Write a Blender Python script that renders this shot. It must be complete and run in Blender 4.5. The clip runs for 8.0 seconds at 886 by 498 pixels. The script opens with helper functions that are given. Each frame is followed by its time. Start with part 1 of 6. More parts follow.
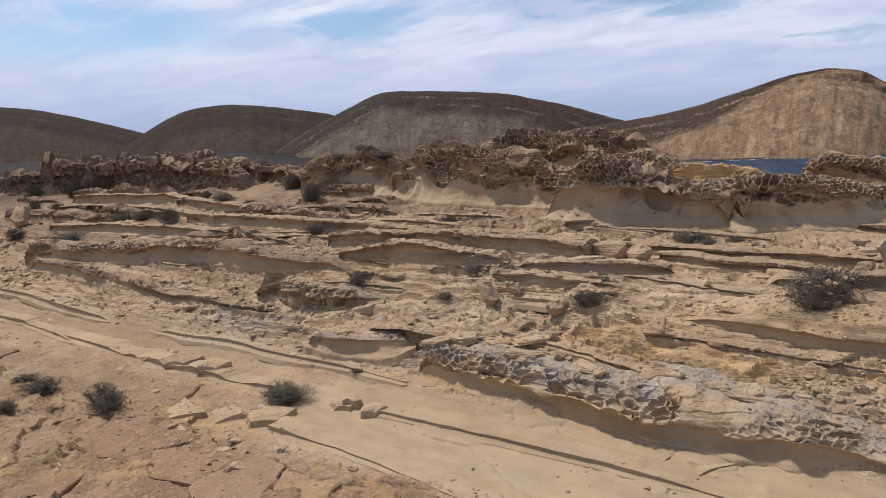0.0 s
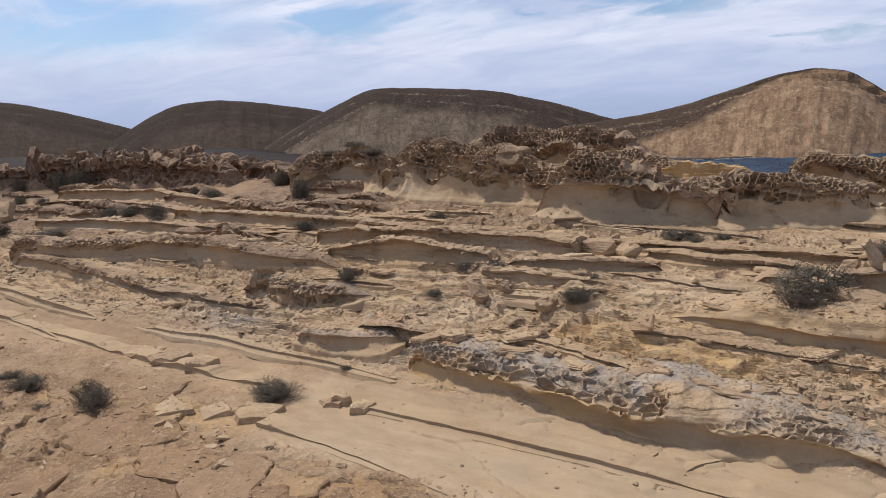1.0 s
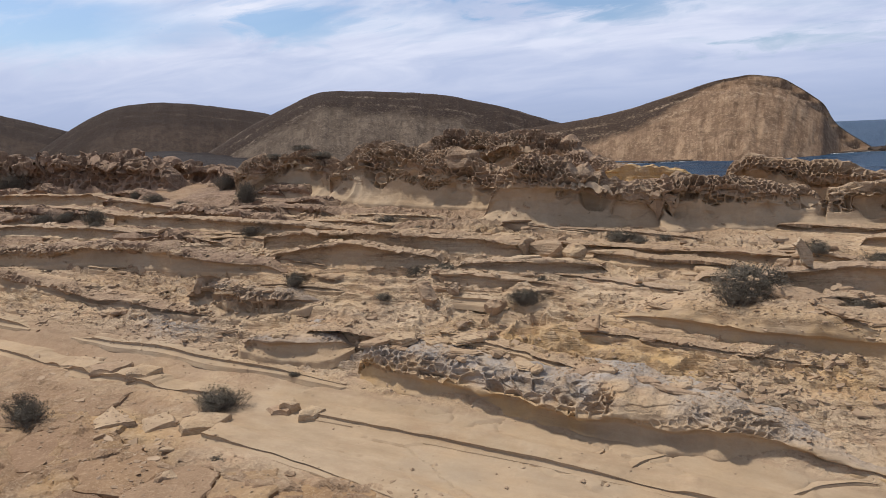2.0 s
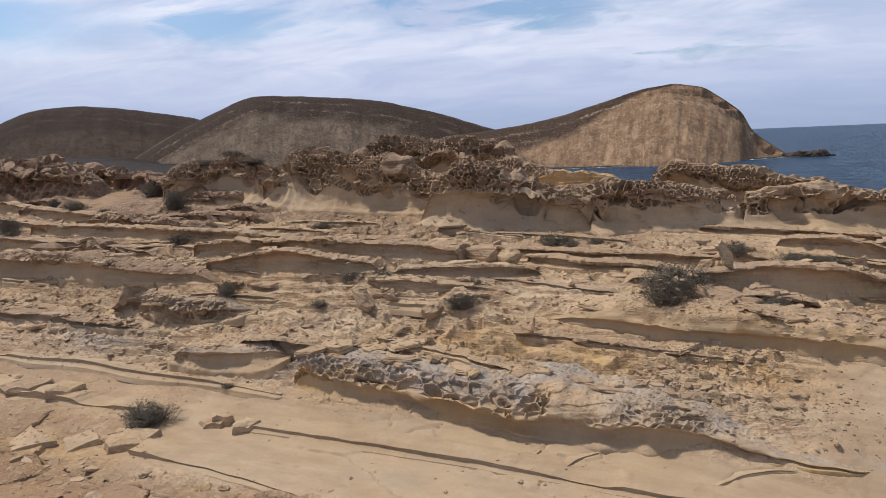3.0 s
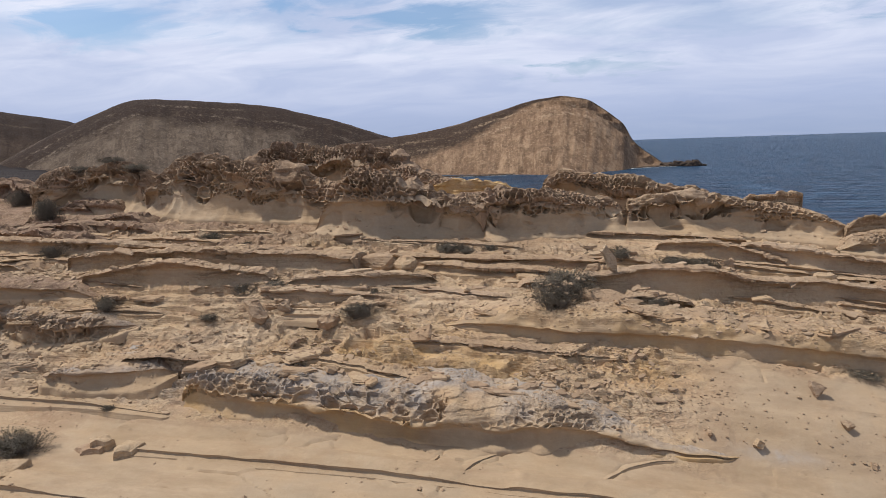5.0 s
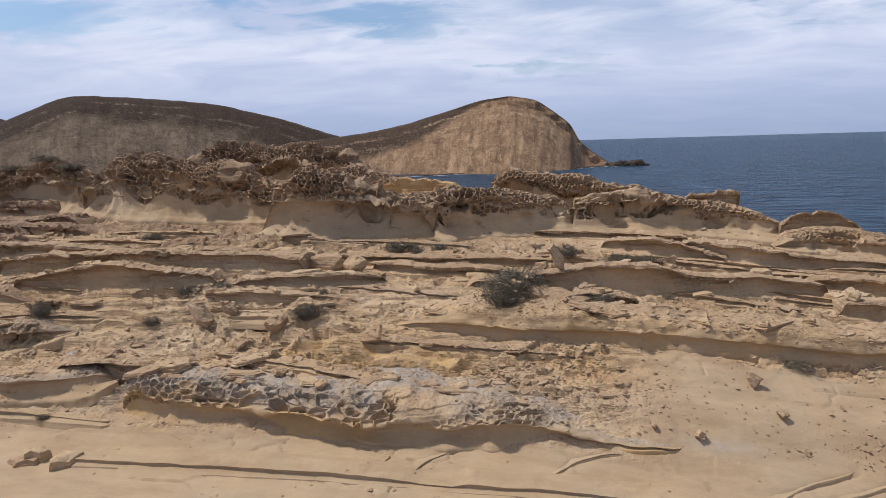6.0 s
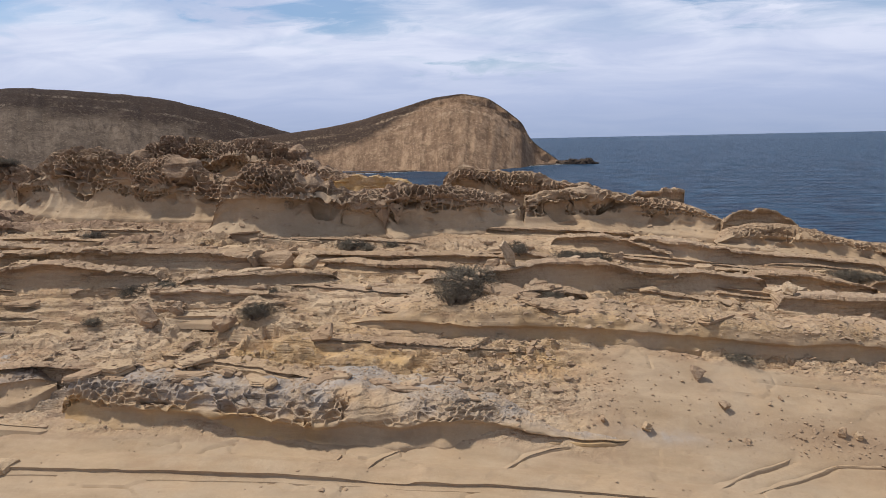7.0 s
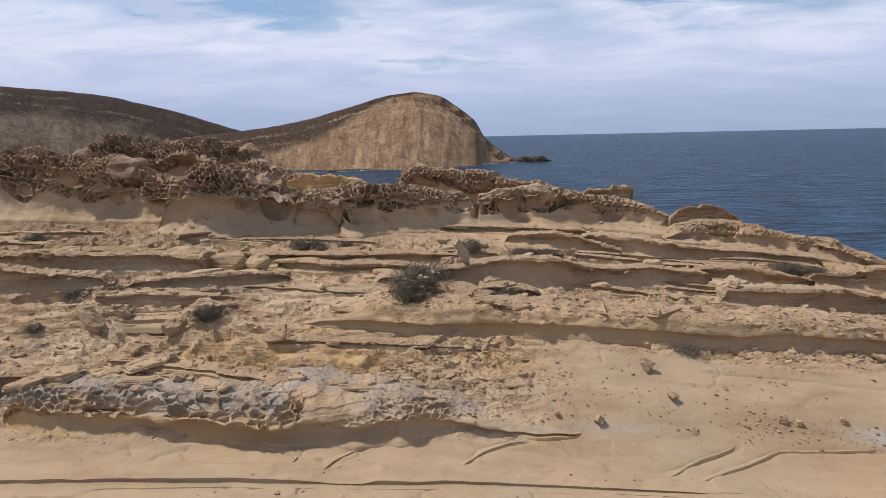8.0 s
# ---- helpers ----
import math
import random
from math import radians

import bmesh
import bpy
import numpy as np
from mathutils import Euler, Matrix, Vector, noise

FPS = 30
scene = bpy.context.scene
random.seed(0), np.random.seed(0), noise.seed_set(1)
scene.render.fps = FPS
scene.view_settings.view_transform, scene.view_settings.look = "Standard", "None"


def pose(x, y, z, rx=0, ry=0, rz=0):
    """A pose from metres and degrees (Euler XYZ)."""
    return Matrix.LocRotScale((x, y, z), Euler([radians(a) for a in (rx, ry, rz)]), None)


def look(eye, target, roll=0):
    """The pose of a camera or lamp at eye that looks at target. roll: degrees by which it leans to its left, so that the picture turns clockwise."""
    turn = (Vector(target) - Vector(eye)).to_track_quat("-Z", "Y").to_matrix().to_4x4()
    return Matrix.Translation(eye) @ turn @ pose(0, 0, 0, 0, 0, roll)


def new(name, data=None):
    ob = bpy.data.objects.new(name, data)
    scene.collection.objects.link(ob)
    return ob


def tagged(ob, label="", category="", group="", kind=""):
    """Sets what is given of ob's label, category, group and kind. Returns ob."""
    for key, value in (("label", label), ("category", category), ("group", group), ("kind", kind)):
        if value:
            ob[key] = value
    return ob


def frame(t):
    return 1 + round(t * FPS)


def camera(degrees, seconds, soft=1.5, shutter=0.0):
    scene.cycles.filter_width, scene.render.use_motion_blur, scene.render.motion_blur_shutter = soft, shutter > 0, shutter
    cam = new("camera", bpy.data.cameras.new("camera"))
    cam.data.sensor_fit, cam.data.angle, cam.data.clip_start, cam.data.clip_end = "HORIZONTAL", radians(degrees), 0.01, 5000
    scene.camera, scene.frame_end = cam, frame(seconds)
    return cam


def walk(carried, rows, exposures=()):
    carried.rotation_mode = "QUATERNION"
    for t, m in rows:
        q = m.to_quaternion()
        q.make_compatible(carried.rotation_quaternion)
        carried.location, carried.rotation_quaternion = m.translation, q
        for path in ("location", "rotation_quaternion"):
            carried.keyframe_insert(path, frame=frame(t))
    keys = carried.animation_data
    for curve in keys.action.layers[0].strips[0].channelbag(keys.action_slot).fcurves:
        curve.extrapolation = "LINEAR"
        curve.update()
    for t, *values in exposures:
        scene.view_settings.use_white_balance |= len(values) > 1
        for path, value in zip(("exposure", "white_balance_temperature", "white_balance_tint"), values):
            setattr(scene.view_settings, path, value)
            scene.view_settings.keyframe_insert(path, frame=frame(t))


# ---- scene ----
cam = camera(67.8, 8.0, soft=0.7)
# seconds, eye, turn about x, y, z in degrees: a slow pan to the right from one standpoint
PATH = [
    (0.0, -0.042, -0.006, 2.950, 80.50, 2.96, 31.77),
    (0.5, -0.045, -0.008, 2.946, 80.36, 2.82, 31.43),
    (1.0, -0.048, -0.003, 2.944, 80.22, 2.64, 30.88),
    (1.2, -0.044, 0.000, 2.944, 80.22, 2.62, 30.26),
    (2.3, -0.019, 0.012, 2.943, 80.38, 2.52, 24.92),
    (2.5, -0.015, 0.016, 2.943, 80.43, 2.51, 23.80),
    (3.0, -0.011, -0.003, 2.943, 80.59, 2.41, 21.03),
    (3.5, 0.000, 0.000, 2.945, 80.68, 2.24, 18.40),
    (4.0, 0.002, -0.008, 2.949, 80.81, 2.01, 16.22),
    (4.5, 0.008, -0.009, 2.949, 80.94, 1.88, 14.05),
    (4.7, 0.010, -0.007, 2.949, 80.94, 1.85, 13.31),
    (6.0, 0.023, 0.001, 2.946, 80.76, 1.62, 7.82),
    (6.5, 0.027, 0.003, 2.945, 80.58, 1.28, 5.69),
    (7.0, 0.033, 0.008, 2.944, 80.43, 1.16, 3.74),
    (7.5, 0.049, 0.003, 2.948, 80.30, 1.17, 1.63),
    (8.0, 0.046, -0.014, 2.952, 80.19, 1.21, -0.20),
]
walk(cam, [(t, pose(*p)) for t, *p in PATH])
scene.view_settings.exposure = 0.0

# ---- sky and sun: hazy sun, high and to the left ----
SUN_AZ, SUN_EL = radians(-84), radians(60)
SUN_DIR = Vector((math.sin(SUN_AZ) * math.cos(SUN_EL), math.cos(SUN_AZ) * math.cos(SUN_EL), math.sin(SUN_EL)))
sun = new("sun", bpy.data.lights.new("sun", "SUN"))
sun.data.energy, sun.data.angle, sun.data.color = 3.45, radians(4.5), (1.0, 0.935, 0.85)
sun.matrix_world = look(SUN_DIR * 200, (0, 0, 0))


class Nodes:
    """Short-hand for building a node tree."""

    def __init__(self, tree):
        self.tree = tree
        tree.nodes.clear()

    def add(self, kind, inputs=None):
        n = self.tree.nodes.new(kind)
        for k, v in (inputs or {}).items():
            if isinstance(v, bpy.types.NodeSocket):
                self.tree.links.new(v, n.inputs[k])
            else:
                n.inputs[k].default_value = v
        return n

    def noise(self, vec, scale, detail=4.0, rough=0.55, distortion=0.0):
        return self.add("ShaderNodeTexNoise", {"Vector": vec, "Scale": scale, "Detail": detail, "Roughness": rough, "Distortion": distortion}).outputs[0]

    def ramp(self, fac, *stops):
        n = self.add("ShaderNodeValToRGB", {0: fac})
        while len(n.color_ramp.elements) < len(stops):
            n.color_ramp.elements.new(0.5)
        for e, (p, c) in zip(n.color_ramp.elements, stops):
            e.position = p
            e.color = (c, c, c, 1) if isinstance(c, (int, float)) else (*c, 1)
        return n.outputs[0]

    def mix(self, fac, a, b, blend="MIX"):
        n = self.add("ShaderNodeMix")
        n.data_type, n.blend_type = "RGBA", blend
        for i, v in ((0, fac), (6, a), (7, b)):
            if isinstance(v, bpy.types.NodeSocket):
                self.tree.links.new(v, n.inputs[i])
            else:
                n.inputs[i].default_value = (*v, 1) if isinstance(v, tuple) else v
        return n.outputs[2]

    def math(self, op, a, b=0.0, clamp=False):
        n = self.add("ShaderNodeMath")
        n.operation, n.use_clamp = op, clamp
        for i, v in ((0, a), (1, b)):
            if isinstance(v, bpy.types.NodeSocket):
                self.tree.links.new(v, n.inputs[i])
            else:
                n.inputs[i].default_value = v
        return n.outputs[0]

    def attr(self, name):
        n = self.add("ShaderNodeAttribute")
        n.attribute_name = name
        return n.outputs["Fac"]

    def scaled(self, vec, s):
        return self.add("ShaderNodeMapping", {"Vector": vec, "Scale": s}).outputs[0]


# blue openings between the clouds: bearing to the left, half width, height, half height, all in degrees
GAPS = [(60, 17, 9.2, 3.0), (39, 9, 9.8, 2.2), (12.5, 8, 10.2, 1.9), (-1, 7, 5.6, 1.0), (-30, 15, 10.2, 3.2), (24, 6, 12.2, 1.5)]


def sky():
    world = bpy.data.worlds.new("sky")
    world.use_nodes = True
    n = Nodes(world.node_tree)
    tex = n.add("ShaderNodeTexSky")
    tex.sky_type, tex.sun_disc, tex.sun_elevation, tex.sun_rotation = "NISHITA", False, SUN_EL, SUN_AZ % math.tau
    tex.altitude, tex.air_density, tex.dust_density, tex.ozone_density = 10.0, 1.0, 1.5, 1.5
    air = tex.outputs[0]
    way = n.add("ShaderNodeTexCoord").outputs["Generated"]
    part = n.add("ShaderNodeSeparateXYZ", {0: way})
    up = n.math("ADD", n.math("MAXIMUM", part.outputs[2], 0.0), 0.16)
    flat = n.add("ShaderNodeCombineXYZ", {0: n.math("DIVIDE", part.outputs[0], up), 1: n.math("DIVIDE", part.outputs[1], up), 2: 0.0}).outputs[0]
    # high cloud in soft sheets, torn open here and there, closed to a pale veil towards the horizon
    turned = n.add("ShaderNodeMapping", {"Vector": flat, "Rotation": (0, 0, radians(20)), "Scale": (0.8, 1.25, 1), "Location": (1.9, 0.4, 0)}).outputs[0]
    big = n.noise(turned, 0.9, 3.0, 0.5, 0.4)
    fine = n.noise(turned, 2.6, 8.0, 0.6, 0.9)
    bearing = n.math("ARCTAN2", n.math("MULTIPLY", part.outputs[0], -1.0), part.outputs[1])
    bearing = n.math("ADD", bearing, n.math("MULTIPLY", n.math("SUBTRACT", fine, 0.5), 0.55))
    rise = n.math("ADD", part.outputs[2], n.math("MULTIPLY", n.math("SUBTRACT", n.noise(turned, 2.1, 7.0, 0.6, 0.7), 0.5), 0.10))
    gap = None
    for at, width, height, tall in GAPS:
        far = n.math("ADD", n.math("POWER", n.math("DIVIDE", n.math("SUBTRACT", bearing, radians(at)), radians(width)), 2.0),
                     n.math("POWER", n.math("DIVIDE", n.math("SUBTRACT", rise, math.sin(radians(height))), radians(tall)), 2.0))
        one = n.math("SUBTRACT", 1.0, far, True)
        gap = one if gap is None else n.math("MAXIMUM", gap, one)
    both = n.math("ADD", n.math("MULTIPLY", big, 0.5), n.math("MULTIPLY", fine, 0.5))
    veil = n.ramp(part.outputs[2], (0.05, 0.40), (0.12, 0.16), (0.24, 0.02))
    torn = n.math("SUBTRACT", n.math("SUBTRACT", n.math("ADD", both, veil), n.math("MULTIPLY", gap, 0.27)), n.ramp(part.outputs[2], (0.24, 0.0), (0.6, 0.06)))
    cover = n.ramp(torn, (0.34, 0.10), (0.48, 0.60), (0.66, 1.0))
    soft = n.noise(turned, 1.7, 5.0, 0.55, 0.6)
    white = n.ramp(soft, (0.36, (5.9, 6.75, 9.1)), (0.64, (9.2, 9.6, 11.2)))
    low = n.ramp(part.outputs[2], (0.0, (3.7, 4.6, 6.8)), (0.05, (4.7, 5.6, 8.1)), (0.15, (6.8, 7.55, 9.9)))
    cloud = n.mix(n.ramp(part.outputs[2], (0.04, 0.9), (0.17, 0.0)), white, low)
    cloud = n.mix(n.ramp(part.outputs[2], (0.24, 0.0), (0.55, 1.0)), cloud, (4.7, 4.75, 4.9))
    tint = n.mix(1.0, air, (1.05, 1.22, 1.42), "MULTIPLY")
    colour = n.mix(cover, tint, cloud)
    back = n.add("ShaderNodeBackground", {"Color": colour, "Strength": 0.088})
    n.add("ShaderNodeOutputWorld", {0: back.outputs[0]})
    scene.world = world


sky()


# ---- materials ----
def material(name):
    m = bpy.data.materials.new(name)
    m.use_nodes = True
    return m, Nodes(m.node_tree)


def finish(n, colour, rough, height=None, distance=0.01, strength=1.0, **more):
    inputs = {"Base Color": colour, "Roughness": rough, "Specular IOR Level": 0.25}
    inputs.update(more)
    if height is not None:
        inputs["Normal"] = n.add("ShaderNodeBump", {"Height": height, "Distance": distance, "Strength": strength}).outputs[0]
    b = n.add("ShaderNodeBsdfPrincipled", inputs)
    n.add("ShaderNodeOutputMaterial", {0: b.outputs[0]})


def sandstone():
    """Bedded sandstone; mesh attributes name its weathered zones: crust, grey, ochre and soil."""
    m, n = material("sandstone")
    pos = n.add("ShaderNodeNewGeometry").outputs["Position"]
    bed = n.scaled(pos, (0.9, 0.9, 16.0))
    up = n.add("ShaderNodeSeparateXYZ", {0: n.add("ShaderNodeNewGeometry").outputs["Normal"]}).outputs[2]
    face = n.ramp(up, (0.55, 1.0), (0.88, 0.0))
    lay = n.mix(face, n.noise(n.scaled(pos, (0.6, 1.5, 1.5)), 1.5, 7.0, 0.66, 0.2), n.noise(bed, 1.0, 6.0, 0.65, 0.3))
    fine = n.noise(n.scaled(pos, (1.3, 1.3, 60.0)), 1.0, 4.0, 0.6, 0.4)
    blotch = n.noise(pos, 0.9, 4.0, 0.55)
    mid = n.noise(pos, 6.0, 5.0, 0.6)
    grain = n.noise(pos, 70.0, 5.0, 0.7)
    speck = n.noise(pos, 260.0, 2.0, 0.6)
    crumb = n.noise(pos, 24.0, 6.0, 0.7)
    broken = n.math("MULTIPLY", n.ramp(n.noise(pos, 1.6, 4.0, 0.6), (0.38, 0.25), (0.56, 1.0)), n.math("SUBTRACT", 1.0, n.math("MULTIPLY", n.attr("smooth"), 0.85)))
    tan = n.mix(n.ramp(lay, (0.3, 0.0), (0.7, 1.0)), (0.435, 0.289, 0.165), (0.545, 0.393, 0.244))
    tan = n.mix(n.ramp(blotch, (0.4, 0.0), (0.7, 0.6)), tan, (0.503, 0.341, 0.197))
    tan = n.mix(n.ramp(mid, (0.45, 0.0), (0.75, 0.5)), tan, (0.567, 0.434, 0.281))
    tan = n.mix(n.ramp(n.noise(n.scaled(pos, (0.5, 1.0, 1.0)), 0.8, 6.0, 0.62), (0.46, 0.0), (0.62, 0.75)), tan, (0.555, 0.425, 0.294))
    tan = n.mix(n.ramp(n.noise(n.scaled(pos, (0.6, 1.3, 1.3)), 1.9, 6.0, 0.68), (0.54, 0.0), (0.66, 0.65)), tan, (0.400, 0.248, 0.145))
    pinkish = n.mix(n.ramp(n.noise(pos, 2.3, 4.0, 0.6), (0.5, 0.0), (0.75, 0.55)), tan, (0.403, 0.284, 0.197))
    own = n.attr("tone")
    pinkish = n.mix(n.ramp(own, (0.55, 0.0), (0.95, 0.6)), pinkish, (0.555, 0.428, 0.298))
    pinkish = n.mix(n.ramp(own, (0.02, 0.0), (0.05, 0.55), (0.30, 0.0)), pinkish, (0.345, 0.215, 0.135))
    soil = n.mix(n.ramp(mid, (0.3, 0.0), (0.7, 1.0)), (0.205, 0.120, 0.069), (0.298, 0.188, 0.113))
    soil = n.mix(n.ramp(grain, (0.45, 0.0), (0.7, 0.6)), soil, (0.350, 0.238, 0.148))
    slab = n.mix(n.ramp(n.noise(n.scaled(pos, (0.8, 2.2, 2.2)), 2.0, 5.0, 0.65), (0.35, 0.0), (0.65, 1.0)), (0.270, 0.196, 0.124), (0.405, 0.305, 0.203))
    slab = n.mix(n.ramp(n.noise(pos, 0.8, 4.0, 0.6), (0.5, 0.0), (0.68, 0.7)), slab, (0.44, 0.305, 0.182))
    slab = n.mix(n.ramp(n.noise(n.scaled(pos, (0.7, 2.0, 2.0)), 3.2, 8.0, 0.72, 0.6), (0.54, 0.0), (0.66, 0.55)), slab, (0.285, 0.196, 0.122))
    slab = n.mix(n.ramp(n.noise(pos, 0.55, 5.0, 0.6), (0.52, 0.0), (0.62, 0.45)), slab, (0.36, 0.305, 0.232))
    pinkish = n.mix(n.math("MULTIPLY", n.attr("smooth"), 0.7), pinkish, slab)
    c = n.mix(n.math("MULTIPLY", n.attr("soil"), 1.0, True), pinkish, soil)
    ochre = n.mix(n.ramp(mid, (0.3, 0.0), (0.7, 1.0)), (0.470, 0.275, 0.088), (0.580, 0.375, 0.155))
    c = n.mix(n.math("MULTIPLY", n.attr("ochre"), n.ramp(n.noise(pos, 3.5, 5.0, 0.6), (0.35, 0.3), (0.6, 1.0)), True), c, ochre)
    grey = n.mix(n.ramp(mid, (0.35, 0.0), (0.65, 1.0)), (0.330, 0.290, 0.258), (0.440, 0.395, 0.350))
    c = n.mix(n.math("MULTIPLY", n.attr("grey"), n.ramp(n.noise(pos, 4.0, 6.0, 0.7), (0.34, 0.25), (0.58, 1.0)), True), c, grey)
    crust = n.mix(n.ramp(mid, (0.35, 0.0), (0.65, 1.0)), (0.165, 0.100, 0.068), (0.31, 0.208, 0.142))
    crust = n.mix(n.ramp(grain, (0.45, 0.0), (0.75, 0.5)), crust, (0.33, 0.245, 0.185))
    c = n.mix(n.math("MULTIPLY", n.attr("crust"), n.ramp(n.noise(pos, 5.0, 6.0, 0.7), (0.30, 0.55), (0.5, 1.0)), True), c, crust)
    c = n.mix(n.math("MULTIPLY", n.ramp(crumb, (0.34, 0.6), (0.47, 0.0)), broken), c, (0.256, 0.174, 0.110))
    c = n.mix(n.math("MULTIPLY", n.ramp(crumb, (0.53, 0.0), (0.68, 0.6)), broken), c, (0.631, 0.485, 0.330))
    c = n.mix(n.ramp(speck, (0.3, 0.22), (0.5, 0.0)), c, (0.238, 0.160, 0.101))
    c = n.mix(n.math("MULTIPLY", n.ramp(grain, (0.55, 0.0), (0.8, 0.45)), n.math("SUBTRACT", 1.0, n.math("MULTIPLY", n.attr("smooth"), 0.75))), c, (0.604, 0.469, 0.319))
    c = n.mix(n.attr("waste"), c, n.mix(n.ramp(n.noise(pos, 0.2, 6.0, 0.7), (0.35, 0.0), (0.65, 1.0)), (0.016, 0.010, 0.008), (0.030, 0.020, 0.015)))
    layered = n.math("MULTIPLY", face, n.math("SUBTRACT", 1.0, n.math("MULTIPLY", n.attr("smooth"), 0.8)))
    c = n.mix(n.math("MULTIPLY", n.ramp(fine, (0.34, 0.35), (0.44, 0.0)), n.math("MULTIPLY", layered, broken)), c, (0.230, 0.150, 0.092))
    h = n.math("ADD", n.math("MULTIPLY", n.math("MULTIPLY", n.ramp(fine, (0.36, 0.0), (0.50, 1.0)), n.math("MULTIPLY", layered, broken)), 0.45), n.math("MULTIPLY", lay, 1.2))
    h = n.math("ADD", h, n.math("ADD", n.math("MULTIPLY", grain, 0.2), n.math("MULTIPLY", mid, 1.2)))
    h = n.math("ADD", n.math("ADD", h, n.math("MULTIPLY", speck, 0.05)), n.math("MULTIPLY", n.math("MULTIPLY", crumb, broken), 1.3))
    h = n.math("MULTIPLY", h, n.math("SUBTRACT", 1.0, n.math("MULTIPLY", n.attr("smooth"), 0.66)))
    finish(n, c, 0.93, h, 0.026, 1.0)
    return m


def slope_rock(name, dark, light, band, cap):
    """A far hillside: mottled scree with faint fall lines, thin pale beds that run with the crest, a dark capping where the cover is thick."""
    m, n = material(name)
    pos = n.add("ShaderNodeNewGeometry").outputs["Position"]
    fall = n.attr("fall")
    patch = n.noise(pos, 0.05, 5.0, 0.65)
    stones = n.noise(pos, 0.55, 6.0, 0.75)
    grit = n.noise(pos, 1.6, 4.0, 0.8)
    run = n.add("ShaderNodeCombineXYZ", {0: n.math("MULTIPLY", n.attr("along"), 0.16), 1: n.math("MULTIPLY", fall, 0.12), 2: 0.0}).outputs[0]
    scree = n.noise(run, 1.0, 8.0, 0.78, 0.8)
    rill = n.noise(n.add("ShaderNodeCombineXYZ", {0: n.math("MULTIPLY", n.attr("along"), 0.33), 1: n.math("MULTIPLY", fall, 0.05), 2: 0.0}).outputs[0], 1.0, 6.0, 0.72, 0.5)
    scree = n.math("ADD", n.math("MULTIPLY", scree, 0.58), n.math("MULTIPLY", rill, 0.42))
    c = n.mix(n.ramp(scree, (0.43, 0.0), (0.57, 1.0)), dark, light)
    c = n.mix(n.ramp(patch, (0.45, 0.0), (0.62, 0.55)), c, dark)
    c = n.mix(n.ramp(n.noise(pos, 0.16, 6.0, 0.7), (0.50, 0.0), (0.62, 0.7)), c, tuple(0.75 * v for v in dark))
    c = n.mix(n.ramp(n.math("ADD", n.attr("cover"), n.math("ADD", n.math("MULTIPLY", n.math("SUBTRACT", patch, 0.5), 0.7), n.math("MULTIPLY", n.math("SUBTRACT", scree, 0.5), 0.6))), (0.40, 0.0), (0.60, 1.0)), c, cap)
    bands = n.ramp(n.math("DIVIDE", n.math("ADD", fall, n.math("MULTIPLY", n.noise(pos, 0.03, 5.0, 0.7), 5.0)), 30.0),
                   (0.0, 0.0), (0.07, 0.0), (0.09, 0.8), (0.12, 0.0), (0.23, 0.0), (0.26, 1.0), (0.30, 0.0), (0.42, 0.0), (0.46, 1.0), (0.52, 0.0))
    broken = n.math("MULTIPLY", n.ramp(n.noise(pos, 0.045, 6.0, 0.75), (0.46, 0.0), (0.60, 0.8)), n.ramp(n.noise(pos, 0.5, 4.0, 0.75), (0.46, 0.0), (0.56, 1.0)))
    c = n.mix(n.math("MULTIPLY", bands, broken), c, band)
    c = n.mix(n.ramp(stones, (0.34, 0.45), (0.44, 0.0)), c, tuple(0.4 * v for v in dark))
    c = n.mix(n.math("MULTIPLY", n.ramp(stones, (0.54, 0.0), (0.66, 0.6)), n.math("SUBTRACT", 1.0, n.math("MULTIPLY", n.attr("cover"), 0.8, True))), c, band)
    c = n.mix(n.ramp(grit, (0.38, 0.35), (0.46, 0.0)), c, tuple(0.6 * v for v in dark))
    finish(n, c, 0.95, n.math("ADD", n.math("ADD", stones, n.math("MULTIPLY", grit, 0.3)), n.math("MULTIPLY", scree, 1.6)), 1.2, 1.0)
    return m


